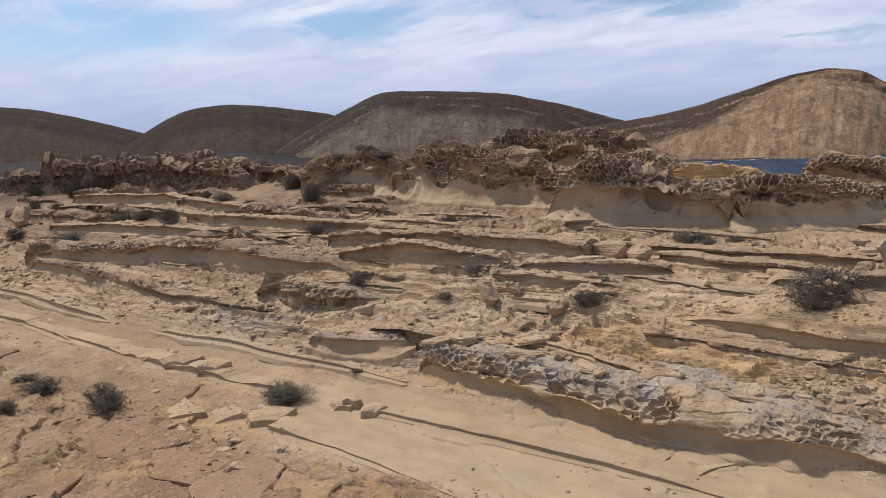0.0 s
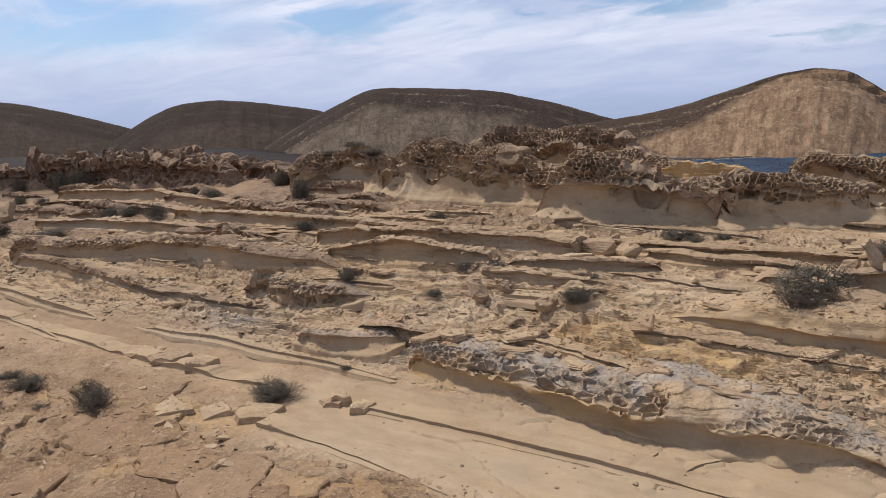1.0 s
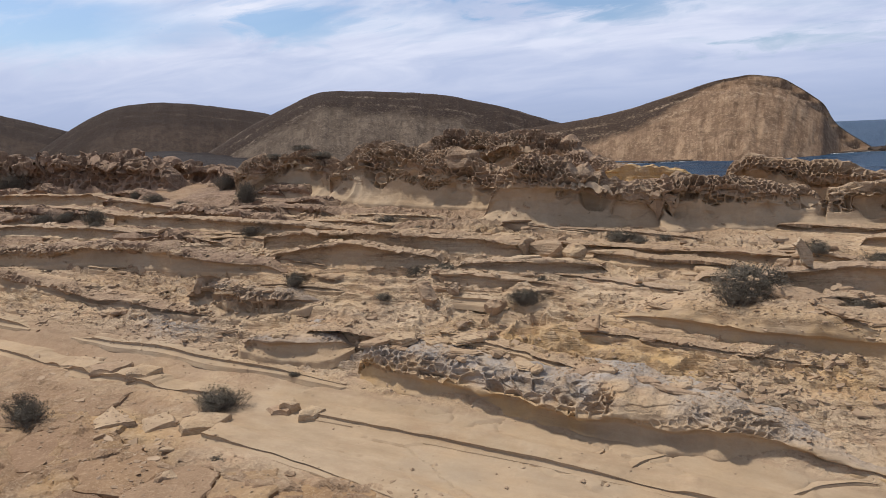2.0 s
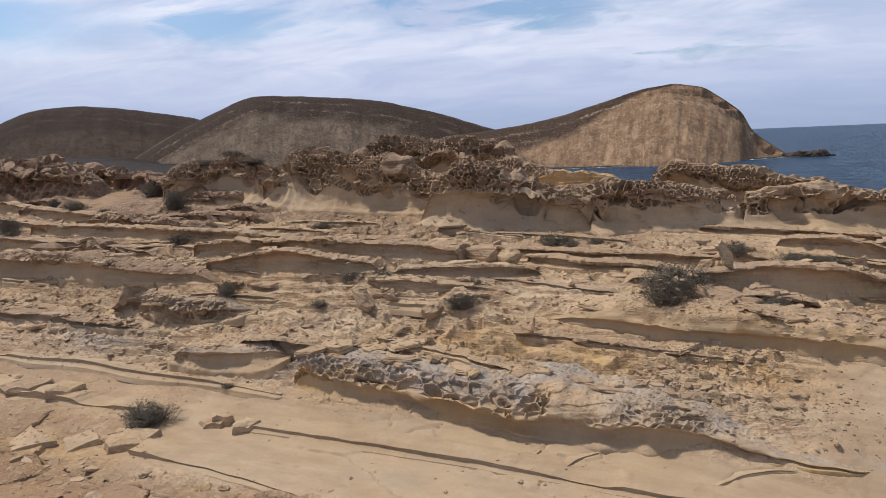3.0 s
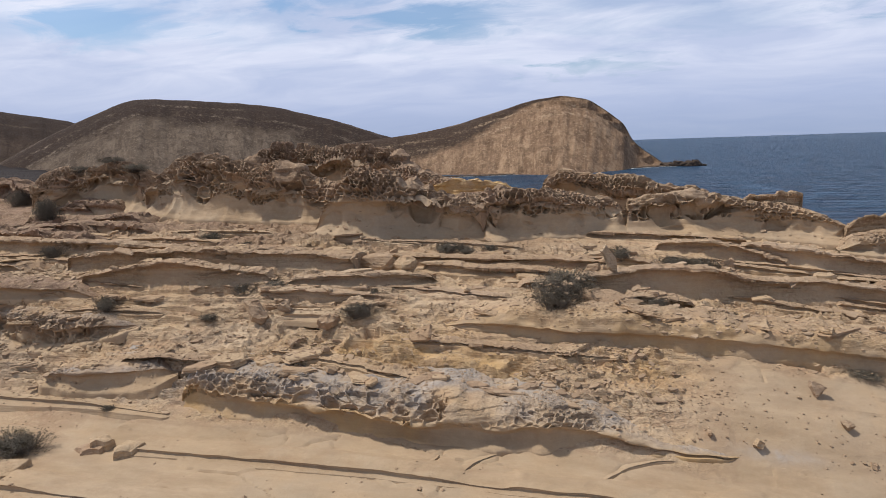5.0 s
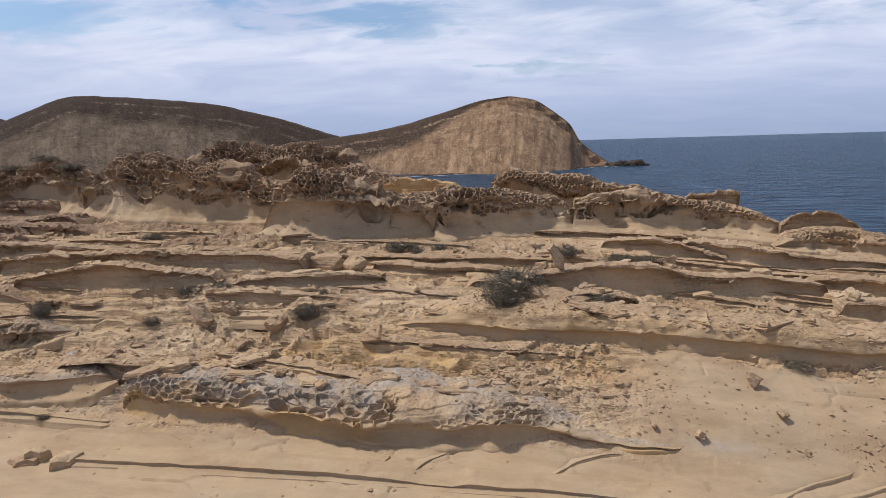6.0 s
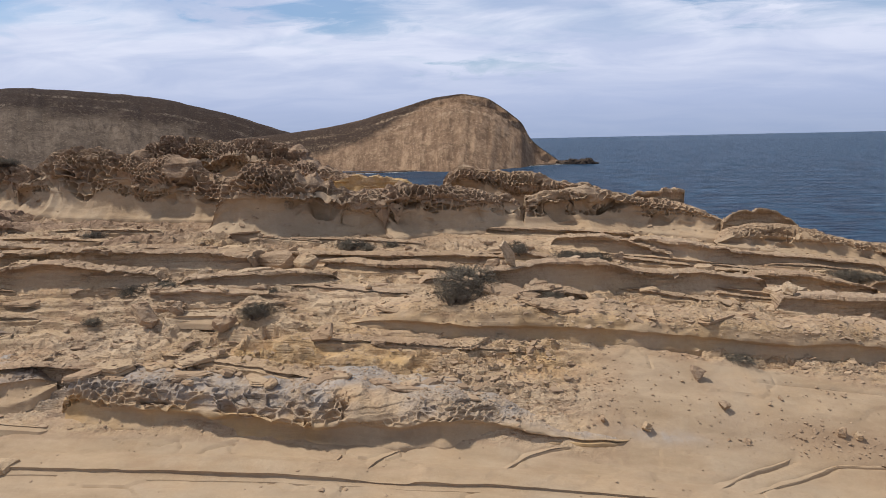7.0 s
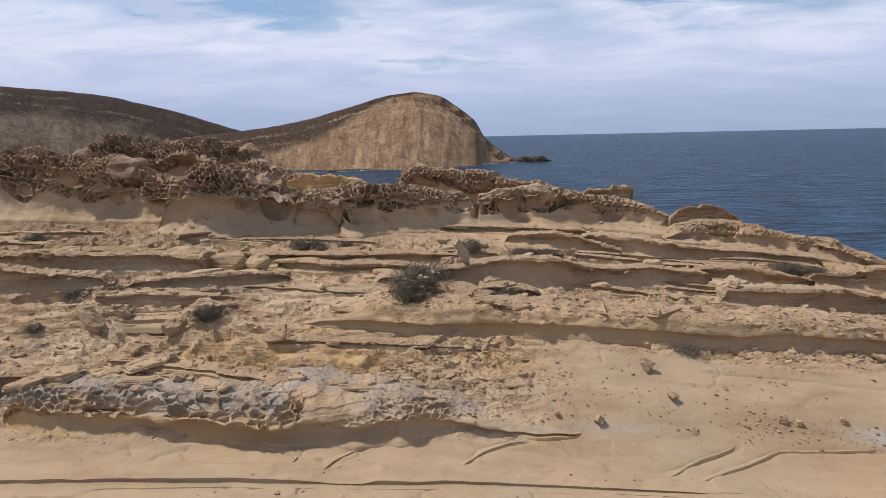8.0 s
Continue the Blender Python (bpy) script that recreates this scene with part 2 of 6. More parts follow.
def sea_water():
    m, n = material("sea_water")
    pos = n.add("ShaderNodeNewGeometry").outputs["Position"]
    swell = n.noise(n.scaled(pos, (0.020, 0.055, 0.1)), 1.0, 5.0, 0.62, 0.5)
    chop = n.noise(n.scaled(pos, (0.085, 0.24, 0.5)), 1.0, 6.0, 0.68, 0.4)
    ripple = n.noise(n.scaled(pos, (0.40, 0.95, 1.0)), 1.0, 4.0, 0.65)
    wind = n.noise(n.scaled(pos, (0.004, 0.010, 0.1)), 1.0, 4.0, 0.6)
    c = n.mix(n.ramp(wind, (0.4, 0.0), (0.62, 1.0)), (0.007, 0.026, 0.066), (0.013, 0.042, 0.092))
    # bright wave faces and shaded troughs are painted into the base colour, then whitecaps
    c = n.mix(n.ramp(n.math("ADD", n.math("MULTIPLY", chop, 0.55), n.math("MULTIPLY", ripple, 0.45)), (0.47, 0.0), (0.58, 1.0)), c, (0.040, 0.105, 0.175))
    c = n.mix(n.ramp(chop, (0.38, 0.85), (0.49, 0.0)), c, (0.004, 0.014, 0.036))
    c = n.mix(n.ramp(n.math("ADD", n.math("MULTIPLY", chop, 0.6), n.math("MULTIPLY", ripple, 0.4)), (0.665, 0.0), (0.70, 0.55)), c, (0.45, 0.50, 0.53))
    h = n.math("ADD", n.math("MULTIPLY", swell, 2.0), n.math("ADD", n.math("MULTIPLY", chop, 1.4), n.math("MULTIPLY", ripple, 0.35)))
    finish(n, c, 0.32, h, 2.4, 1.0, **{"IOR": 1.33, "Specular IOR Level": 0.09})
    return m


def plain_rough(name, a, b, scale, rough=0.9, bump=0.004):
    m, n = material(name)
    pos = n.add("ShaderNodeNewGeometry").outputs["Position"]
    tone = n.noise(pos, scale, 4.0, 0.6)
    each = n.add("ShaderNodeNewGeometry").outputs["Random Per Island"]
    c = n.mix(n.ramp(tone, (0.3, 0.0), (0.7, 1.0)), a, b)
    c = n.mix(n.math("MULTIPLY", each, 0.6), c, tuple(0.6 * v for v in a))
    finish(n, c, rough, tone, bump, 0.6)
    return m


SANDSTONE = sandstone()
GRAVEL = plain_rough("stone_chips", (0.33, 0.225, 0.142), (0.50, 0.37, 0.25), 5.0)
LEAF = plain_rough("scrub_leaf", (0.108, 0.092, 0.070), (0.188, 0.162, 0.124), 12.0)
TWIG = plain_rough("scrub_twig", (0.13, 0.105, 0.082), (0.21, 0.172, 0.136), 14.0)
FOAM = plain_rough("sea_foam", (0.7, 0.74, 0.76), (0.85, 0.87, 0.88), 2.0)
WATER = sea_water()
HILL_FAR = slope_rock("hill_brown", (0.064, 0.041, 0.029), (0.094, 0.063, 0.045), (0.13, 0.092, 0.065), (0.046, 0.029, 0.021))
HILL_MESA = slope_rock("hill_grey_brown", (0.120, 0.086, 0.061), (0.220, 0.166, 0.122), (0.38, 0.30, 0.225), (0.050, 0.031, 0.022))
HILL_CAPE = slope_rock("hill_tawny", (0.225, 0.137, 0.082), (0.455, 0.305, 0.190), (0.60, 0.44, 0.29), (0.066, 0.042, 0.029))
SHORE_ROCK = plain_rough("wet_shore_rock", (0.06, 0.045, 0.035), (0.14, 0.10, 0.075), 0.6)


# ---- noise fields ----
def hashed(i, j, k, seed):
    h = (i.astype(np.int64) * 374761393 + j.astype(np.int64) * 668265263 + k.astype(np.int64) * 2147483647 + seed * 1274126177) & 0xFFFFFFFF
    h = ((h ^ (h >> 13)) * 1274126177) & 0xFFFFFFFF
    h = ((h ^ (h >> 16)) * 2246822519) & 0xFFFFFFFF
    return ((h ^ (h >> 15)) & 0xFFFFFF) / float(0x1000000)


def vnoise(p, seed=0):
    """Smooth value noise of points (n, 3), from -1 to 1."""
    c = np.floor(p).astype(np.int64)
    f = p - c
    f = f * f * f * (f * (f * 6 - 15) + 10)
    out = np.zeros(len(p))
    for dx in (0, 1):
        for dy in (0, 1):
            for dz in (0, 1):
                w = (f[:, 0] if dx else 1 - f[:, 0]) * (f[:, 1] if dy else 1 - f[:, 1]) * (f[:, 2] if dz else 1 - f[:, 2])
                out += w * hashed(c[:, 0] + dx, c[:, 1] + dy, c[:, 2] + dz, seed)
    return out * 2 - 1


def fbm(p, octaves=4, seed=0, gain=0.5):
    out, amp, tot = np.zeros(len(p)), 1.0, 0.0
    for o in range(octaves):
        out += amp * vnoise(p * 2.0 ** o + 17.3 * o, seed + o)
        tot += amp
        amp *= gain
    return out / tot


def worley(p, seed=0):
    """Distances to the nearest and second nearest cell points, and a random number of the nearest cell."""
    c = np.floor(p).astype(np.int64)
    f1, f2, own = np.full(len(p), 9.0), np.full(len(p), 9.0), np.zeros(len(p))
    for dx in (-1, 0, 1):
        for dy in (-1, 0, 1):
            for dz in (-1, 0, 1):
                i, j, k = c[:, 0] + dx, c[:, 1] + dy, c[:, 2] + dz
                q = np.stack([i + hashed(i, j, k, seed), j + hashed(i, j, k, seed + 1), k + hashed(i, j, k, seed + 2)], 1)
                d = np.sqrt(((q - p) ** 2).sum(1))
                near = d < f1
                f2 = np.where(near, f1, np.minimum(f2, d))
                own = np.where(near, hashed(i, j, k, seed + 3), own)
                f1 = np.where(near, d, f1)
    return f1, f2, own


def cells(u, v, seed=0, jitter=0.8):
    """Flat cells: distances to the nearest and second nearest point, and a random number of the nearest cell."""
    i0, j0 = np.floor(u).astype(np.int64), np.floor(v).astype(np.int64)
    f1, f2, own = np.full(u.shape, 9.0), np.full(u.shape, 9.0), np.zeros(u.shape)
    zero = np.zeros_like(i0)
    for di in (-1, 0, 1):
        for dj in (-1, 0, 1):
            i, j = i0 + di, j0 + dj
            a = i + 0.5 + jitter * (hashed(i, j, zero, seed) - 0.5) + 0.5 * (j % 2)
            b = j + 0.5 + jitter * (hashed(i, j, zero, seed + 1) - 0.5)
            d = np.hypot(a - u, b - v)
            near = d < f1
            f2 = np.where(near, f1, np.minimum(f2, d))
            own = np.where(near, hashed(i, j, zero, seed + 3), own)
            f1 = np.where(near, d, f1)
    return f1, f2, own


def tilted(u, v, seed=0, jitter=0.8):
    """Flat cells, each a plane leaning its own way: its height from -1 to 1 or so, and the distance to its edge."""
    i0, j0 = np.floor(u).astype(np.int64), np.floor(v).astype(np.int64)
    f1, f2, high = np.full(u.shape, 9.0), np.full(u.shape, 9.0), np.zeros(u.shape)
    zero = np.zeros_like(i0)
    for di in (-1, 0, 1):
        for dj in (-1, 0, 1):
            i, j = i0 + di, j0 + dj
            a = i + 0.5 + jitter * (hashed(i, j, zero, seed) - 0.5) + 0.5 * (j % 2)
            b = j + 0.5 + jitter * (hashed(i, j, zero, seed + 1) - 0.5)
            d = np.hypot(a - u, b - v)
            near = d < f1
            f2 = np.where(near, f1, np.minimum(f2, d))
            way = math.tau * hashed(i, j, zero, seed + 2)
            high = np.where(near, (2 * hashed(i, j, zero, seed + 3) - 1) * 0.6 + np.cos(way) * (u - a) + 1.2 * np.sin(way) * (v - b), high)
            f1 = np.where(near, d, f1)
    return high, f2 - f1


def terrace(z, p, size, seed, rough=0.06):
    """The height that takes z to the nearest of a flight of uneven small steps."""
    bend = z + rough * fbm(p * np.array([0.6, 1.0, 1]), 4, seed) + 0.25 * size * fbm(p * 6, 2, seed + 1)
    q = bend / size
    fl = np.floor(q)
    return (fl + ss(q - fl, 0.74, 0.97)) * size - bend


def ss(v, a, b):
    t = np.clip((v - a) / (b - a), 0, 1)
    return t * t * (3 - 2 * t)


def sp(v, w=0.6):
    return w * np.logaddexp(0, v / w)


def xyz(x, y, z=0.0):
    x, y = np.broadcast_arrays(np.asarray(x, float), np.asarray(y, float))
    return np.stack([x.ravel(), y.ravel(), np.broadcast_to(z, x.shape).ravel()], 1)


# ---- the lie of the land ----
PROFILE_Y = [-60, 3.0, 5.0, 5.9, 6.2, 7.0, 7.9, 9.5, 11.2, 14, 20, 40]
PROFILE_Z = [0, 0, 0, 0.10, 0.40, 0.72, 1.02, 1.2, 1.35, 1.7, 1.75, 1.2]


def lie(x, y):
    """Height of the bedrock slope: benches that rise away from the standpoint and dip to the right, then the fall to the shore."""
    z = sum(np.interp(y + o, PROFILE_Y, PROFILE_Z) for o in (-0.25, -0.12, 0, 0.12, 0.25)) / 5
    z = z - 0.11 * sp(x) * (1 - 0.4 * ss(y, 9, 12)) + 0.22 * ss(-x, 1, 5) * ss(y, 6, 9)
    z = z + 0.055 * np.maximum(sp(x) - 8, 0)
    return z - 0.9 * sp(y - (14.2 + 0.9 * sp(-x - 2) - 0.62 * sp(x - 3.6)), 0.8)


SEA = -14.0


def mesh_of(name, co, faces, mat, smooth=True, zones=None):
    me = bpy.data.meshes.new(name)
    co, faces = np.asarray(co, np.float32), np.asarray(faces, np.int32)
    n, k = faces.shape
    me.vertices.add(len(co))
    me.vertices.foreach_set("co", co.ravel())
    me.loops.add(n * k)
    me.loops.foreach_set("vertex_index", faces.ravel())
    me.polygons.add(n)
    me.polygons.foreach_set("loop_start", np.arange(0, n * k, k, dtype=np.int32))
    me.polygons.foreach_set("loop_total", np.full(n, k, np.int32))
    me.polygons.foreach_set("use_smooth", np.full(n, smooth, bool))
    me.materials.append(mat)
    for key, values in (zones or {}).items():
        a = me.attributes.new(key, "FLOAT", "POINT")
        a.data.foreach_set("value", np.asarray(values, np.float32).ravel())
    me.update(calc_edges=True)
    me.validate()
    return me


def grid_faces(rows, cols):
    i = np.arange(rows * cols).reshape(rows, cols)
    return np.stack([i[:-1, :-1], i[:-1, 1:], i[1:, 1:], i[1:, :-1]], -1).reshape(-1, 4)


def part(name, me, parent, label=""):
    ob = new(name, me)
    ob.parent = parent
    if label:
        ob["label"] = label
    return ob


def line_distance(x, y, pts):
    """Distance from points to a polyline, in plan."""
    best = np.full(x.shape, 1e9)
    for (ax, ay), (bx, by) in zip(pts[:-1], pts[1:]):
        dx, dy = bx - ax, by - ay
        t = np.clip(((x - ax) * dx + (y - ay) * dy) / (dx * dx + dy * dy), 0, 1)
        best = np.minimum(best, np.hypot(x - ax - t * dx, y - ay - t * dy))
    return best


# open joints that cross the bare slabs, in plan
JOINTS = [
    [(-1.49, 5.24), (-1.40, 5.45), (-1.30, 5.70)],
    [(-1.14, 5.23), (-1.05, 5.48), (-0.95, 5.65), (-0.70, 5.77)],
    [(-0.07, 5.21), (0.35, 5.74), (0.63, 5.85), (0.85, 5.87)],
    [(1.76, 5.32), (2.05, 5.60), (2.39, 5.78), (2.91, 5.99)],
    [(2.07, 5.35), (2.6, 5.68), (3.28, 5.97), (4.38, 6.06)],
    [(0.68, 6.32), (0.92, 6.08), (1.13, 5.94)],
    [(2.83, 6.83), (3.83, 6.84), (4.85, 6.81)],
    [(-6.09, 2.78), (-6.36, 3.44), (-6.7, 3.9)],
    [(-2.74, 5.5), (-2.65, 5.68), (-2.4, 5.78)],
    [(-5.2, 3.0), (-4.6, 3.5), (-3.9, 3.9)],
]


def ground_zones(x, y):
    """How bare, gravelly or soil-covered the ground is."""
    p = xyz(x, y)
    wob = 0.35 * fbm(p * 0.8, 3, 5)
    n = 0.5 + 0.5 * fbm(p * 0.55, 3, 41)
    soil = ss(-(y.ravel() + wob - 4.55 + 0.25 * ss(x.ravel(), -3, 1)), -0.05, 0.5) * ss(-x.ravel() + wob, -0.4, 2.0)
    soil = np.maximum(soil, 0.55 * ss(n, 0.55, 0.8) * ss(y.ravel(), 7.2, 8.5))
    bare = ss(y.ravel() + wob * 0.3, 4.3, 4.6) * ss(-(y.ravel() + 0.3 * wob), -5.95, -5.75) * ss(x.ravel(), -6.5, -5.0)
    bare = np.maximum(bare, ss(x.ravel() + wob, 0.5, 1.6) * ss(-(y.ravel() + wob), -7.3, -6.9))
    soil = np.maximum(soil, 0.75 * ss(-x.ravel() + wob, 6.0, 11.0) * ss(y.ravel(), 6.5, 8.5))
    soil = np.maximum(soil, 0.8 * ss(-x.ravel() + wob, 4.5, 7.0) * ss(-y.ravel() - 0.4 * wob, -5.4, -4.9))
    soil = np.maximum(soil, 0.55 * ss(-x.ravel() + wob, 5.0, 8.0) * ss(-y.ravel(), -6.6, -5.8))
    soil = np.maximum(soil, 0.5 * np.exp(-((x.ravel() - 3.5) / 0.9) ** 2 - ((y.ravel() - 6.2 + 0.2 * wob) / 0.15) ** 2))
    bare = np.maximum(bare, 0.75 * ss(-x.ravel() + wob, 5.5, 6.5) * ss(y.ravel() + wob * 0.4, 5.2, 5.5) * ss(-y.ravel(), -6.4, -5.9))
    return soil, bare


def ground_height(x, y):
    shape = x.shape
    p = xyz(x, y)
    xr, yr = x.ravel(), y.ravel()
    soil, bare = ground_zones(x, y)
    near = ss(-np.hypot(xr, yr), -60, -25)
    z = lie(xr, yr)
    rough = 1 - 0.88 * bare
    # thin beds that break off in small steps along the strike
    for size, seed, amount in ((0.085, 11, 0.9), (0.05, 15, 0.7)):
        bend = z + 0.16 * fbm(p * np.array([0.45, 0.8, 1]), 5, seed) + 0.03 * fbm(p * 5, 3, seed + 1)
        q = bend / size
        fl = np.floor(q)
        stairs = (fl + ss(q - fl, 0.72, 0.98)) * size - bend
        patch = ss(0.5 + 0.5 * fbm(p * np.array([0.5, 1.1, 1]), 3, seed + 2), 0.36, 0.52)
        z = z + near * rough * np.clip(ss(yr, 5.9, 6.3) + 0.6 * soil, 0, 1) * stairs * amount * patch
    z = z + near * rough * (0.045 * fbm(p * 1.3, 4, 21) + 0.020 * fbm(p * np.array([5.0, 8.0, 1]), 4, 23, 0.65))
    z = z + near * bare * 0.012 * fbm(p * np.array([0.8, 2.2, 1]), 3, 27)
    z = z + near * soil * 0.03 * (fbm(p * 3.1, 4, 31))
    # bare slabs: shallow cracks between large sheets that lie a little uneven
    c1, c2, own = cells(xr / 1.5 + 0.5 * vnoise(p * 0.9, 66) + 0.06 * vnoise(p * 7, 68), (yr + 0.12 * xr) / 0.55 + 0.5 * vnoise(p * 0.9, 67) + 0.06 * vnoise(p * 7, 69), 70, 0.9)
    z = z + near * bare * (0.022 * (own - 0.5) - 0.018 * ss(-(c2 - c1), -0.045, 0.0) * ss(own, 0.3, 0.5))
    # broken ground: plates that lean this way and that, with open cracks
    worn = np.clip(soil - 0.2, 0, 1) * ss(-xr, 0.6, 2.5) * ss(-yr, -4.75, -4.35)
    slope_part = 0.9 * (1 - bare) * ss(yr, 5.9, 6.2) * ss(-yr, -13.5, -11.5) * ss(fbm(p * 0.8, 3, 79), -0.25, 0.15)
    for wide, deep, amount, sd in ((0.95, 0.55, 0.11, 81), (0.36, 0.20, 0.060, 84), (0.16, 0.10, 0.030, 87), (0.08, 0.06, 0.014, 96)):
        high, edge = tilted(xr / wide + 0.35 * vnoise(p / wide, sd) + 0.08 * vnoise(p * 9, sd + 1), (yr + 0.25 * xr) / deep + 0.35 * vnoise(p / wide + 5, sd), sd, 0.9)
        some = ss(fbm(p * 1.1, 3, sd + 2), -0.25, 0.15) if wide < 0.5 else 1.0
        z = z + near * (0.55 * worn + (slope_part if wide < 0.5 else 0)) * some * (amount * high - 0.5 * amount * ss(-edge, -0.08, 0.0))
    # shallow dishes with thin raised rims, in patches
    for wide, amount, sd in ((0.34, 0.045, 301), (0.17, 0.026, 311)):
        c1, c2, own = cells((xr + 0.12 * vnoise(p * 2.4, sd)) / wide, (yr + 0.10 * vnoise(p * 2.8, sd + 1)) / (0.62 * wide), sd + 2, 0.85)
        some = ss(fbm(p * np.array([0.7, 1.3, 1]), 3, sd + 5), 0.02, 0.22) * (1 - bare) * ss(yr, 5.95, 6.3) * ss(-yr, -12, -10)
        rim = np.exp(-((c2 - c1) / (0.05 / wide)) ** 2)
        z = z + near * some * amount * (own * rim - 0.5 * ss(c2 - c1, 0.05, 0.5))
    # flakes that lift along one edge
    q = (yr + 0.35 * xr * 0.2 + 0.16 * fbm(p * np.array([0.9, 1.6, 1]), 4, 321)) / 0.17
    fl = np.floor(q)
    lift = hashed(fl, np.floor(xr / 0.5 + 7 * hashed(fl, fl * 0, fl * 0, 323)), fl * 0, 324)
    z = z + near * rough * ss(yr, 5.95, 6.3) * ss(-yr, -12, -10) * 0.05 * ss(lift, 0.45, 1.0) * (1 - (q - fl)) ** 1.5 * ss(fbm(p * 0.9, 3, 325), -0.2, 0.1)
    for k, pts in enumerate(JOINTS):
        d = line_distance(xr + 0.02 * vnoise(p * 9, 50 + k), yr, pts)
        z = z - 0.022 * np.exp(-(d / 0.020) ** 2) - 0.008 * ss(-d, -0.12, 0.0) * (k % 2)
    # beyond the near rocks: the valley floor on the left, the sea bed on the right
    side = ss(-(xr + 0.33 * yr + 18), -14, 14)
    floor = -22.0 + 11.0 * side + 2.0 * fbm(p * 0.02, 4, 61)
    return np.maximum(z, floor).reshape(shape)


def axis(fine_from, fine_to, step, knees, edges):
    """Even steps inside, growing slowly as far as the knees, then fast to the edges."""
    sides = []
    for start, knee, edge in ((-fine_from, -knees[0], -edges[0]), (fine_to, knees[1], edges[1])):
        run, d = [start], step
        while run[-1] < edge:
            d *= 1.012 if run[-1] < knee else 1.13
            run.append(run[-1] + d)
        sides.append(run)
    return np.array([-v for v in sides[0][:0:-1]] + list(np.arange(fine_from, fine_to, step)) + sides[1])


def build_ground():
    xs = axis(-8.0, 5.5, 0.025, (-24, 8), (-1500, 1500))
    ys = axis(3.2, 8.2, 0.020, (2.0, 13.5), (-1500, 1500))
    x, y = np.meshgrid(xs, ys)
    z = ground_height(x, y)
    soil, bare = ground_zones(x, y)
    p = xyz(x, y)
    # the brown grit lies in the hollows, the plates show through
    xr, yr = x.ravel(), y.ravel()
    c1, c2, own = cells(xr / 0.62 + 0.35 * vnoise(p * 1.5, 63), (yr + 0.25 * xr) / 0.40 + 0.35 * vnoise(p * 1.5, 64), 65, 0.9)
    show = ss(fbm(p * 0.9, 4, 75) + 0.8 * (own - 0.5), -0.25, 0.3)
    soil = soil * (1 - 0.35 * show * ss(-xr, 0.5, 2.0) * ss(-yr, -7.0, -6.0))
    ochre = np.zeros(len(p))
    for cx, cy, r in ((-1.73, 6.85, 0.75), (0.55, 6.86, 0.45), (-0.9, 6.75, 0.5), (-2.6, 6.8, 0.5), (-4.2, 9.9, 0.4), (-6.4, 4.45, 0.45), (1.2, 7.8, 0.5)):
        ochre += np.exp(-(((p[:, 0] - cx) / r) ** 2 + ((p[:, 1] - cy) / (0.5 * r)) ** 2)) * 0.5
    ochre += 0.3 * show * ss(fbm(p * 0.7, 3, 76), 0.0, 0.35) * ss(-yr, -5.0, -4.4) * ss(-xr, 1.0, 3.0)
    grey = np.zeros(len(p))
    for cx, cy, rx, ry in ((-1.8, 6.3, 1.2, 0.22), (1.7, 6.08, 0.3, 0.06), (-4.9, 6.25, 0.8, 0.15), (-7.6, 6.4, 0.7, 0.2), (4.4, 6.2, 0.35, 0.08)):
        grey += np.exp(-(((p[:, 0] - cx) / rx) ** 2 + ((p[:, 1] - cy) / ry) ** 2))
    high, edge = tilted(xr / 0.36 + 0.35 * vnoise(p / 0.36, 84) + 0.08 * vnoise(p * 9, 85), (yr + 0.25 * xr) / 0.20 + 0.35 * vnoise(p / 0.36 + 5, 84), 84, 0.9)
    tone = np.clip(0.5 + 0.45 * high, 0, 1) * (1 - bare) * ss(edge, 0.02, 0.08)
    me = mesh_of("ground", np.stack([x.ravel(), y.ravel(), z.ravel()], 1), grid_faces(len(ys), len(xs)), SANDSTONE,
                 zones={"soil": soil, "crust": 0.95 * ss(0.5 + 0.5 * fbm(p * np.array([0.4, 0.8, 1]), 4, 91), 0.36, 0.58) * ss(y.ravel(), 6.8, 9.0) * ss(-x.ravel(), 3.0, 8.0), "smooth": bare, "tone": tone, "waste": ss(np.hypot(p[:, 0], p[:, 1]), 22, 34), "ochre": np.clip(ochre, 0, 1), "grey": np.clip(grey, 0, 1)})
    me.set_sharp_from_angle(angle=radians(30))
    tagged(new("ground", me), "stepped tan sandstone ground with thin broken beds", "ground", kind="structure")


build_ground()


# ---- rock ledges and outcrops ----
def smooth_row(v, w):
    k = np.exp(-0.5 * (np.arange(-3 * w, 3 * w + 1) / w) ** 2)
    return np.convolve(np.pad(v, 3 * w, mode="edge"), k / k.sum(), "valid")


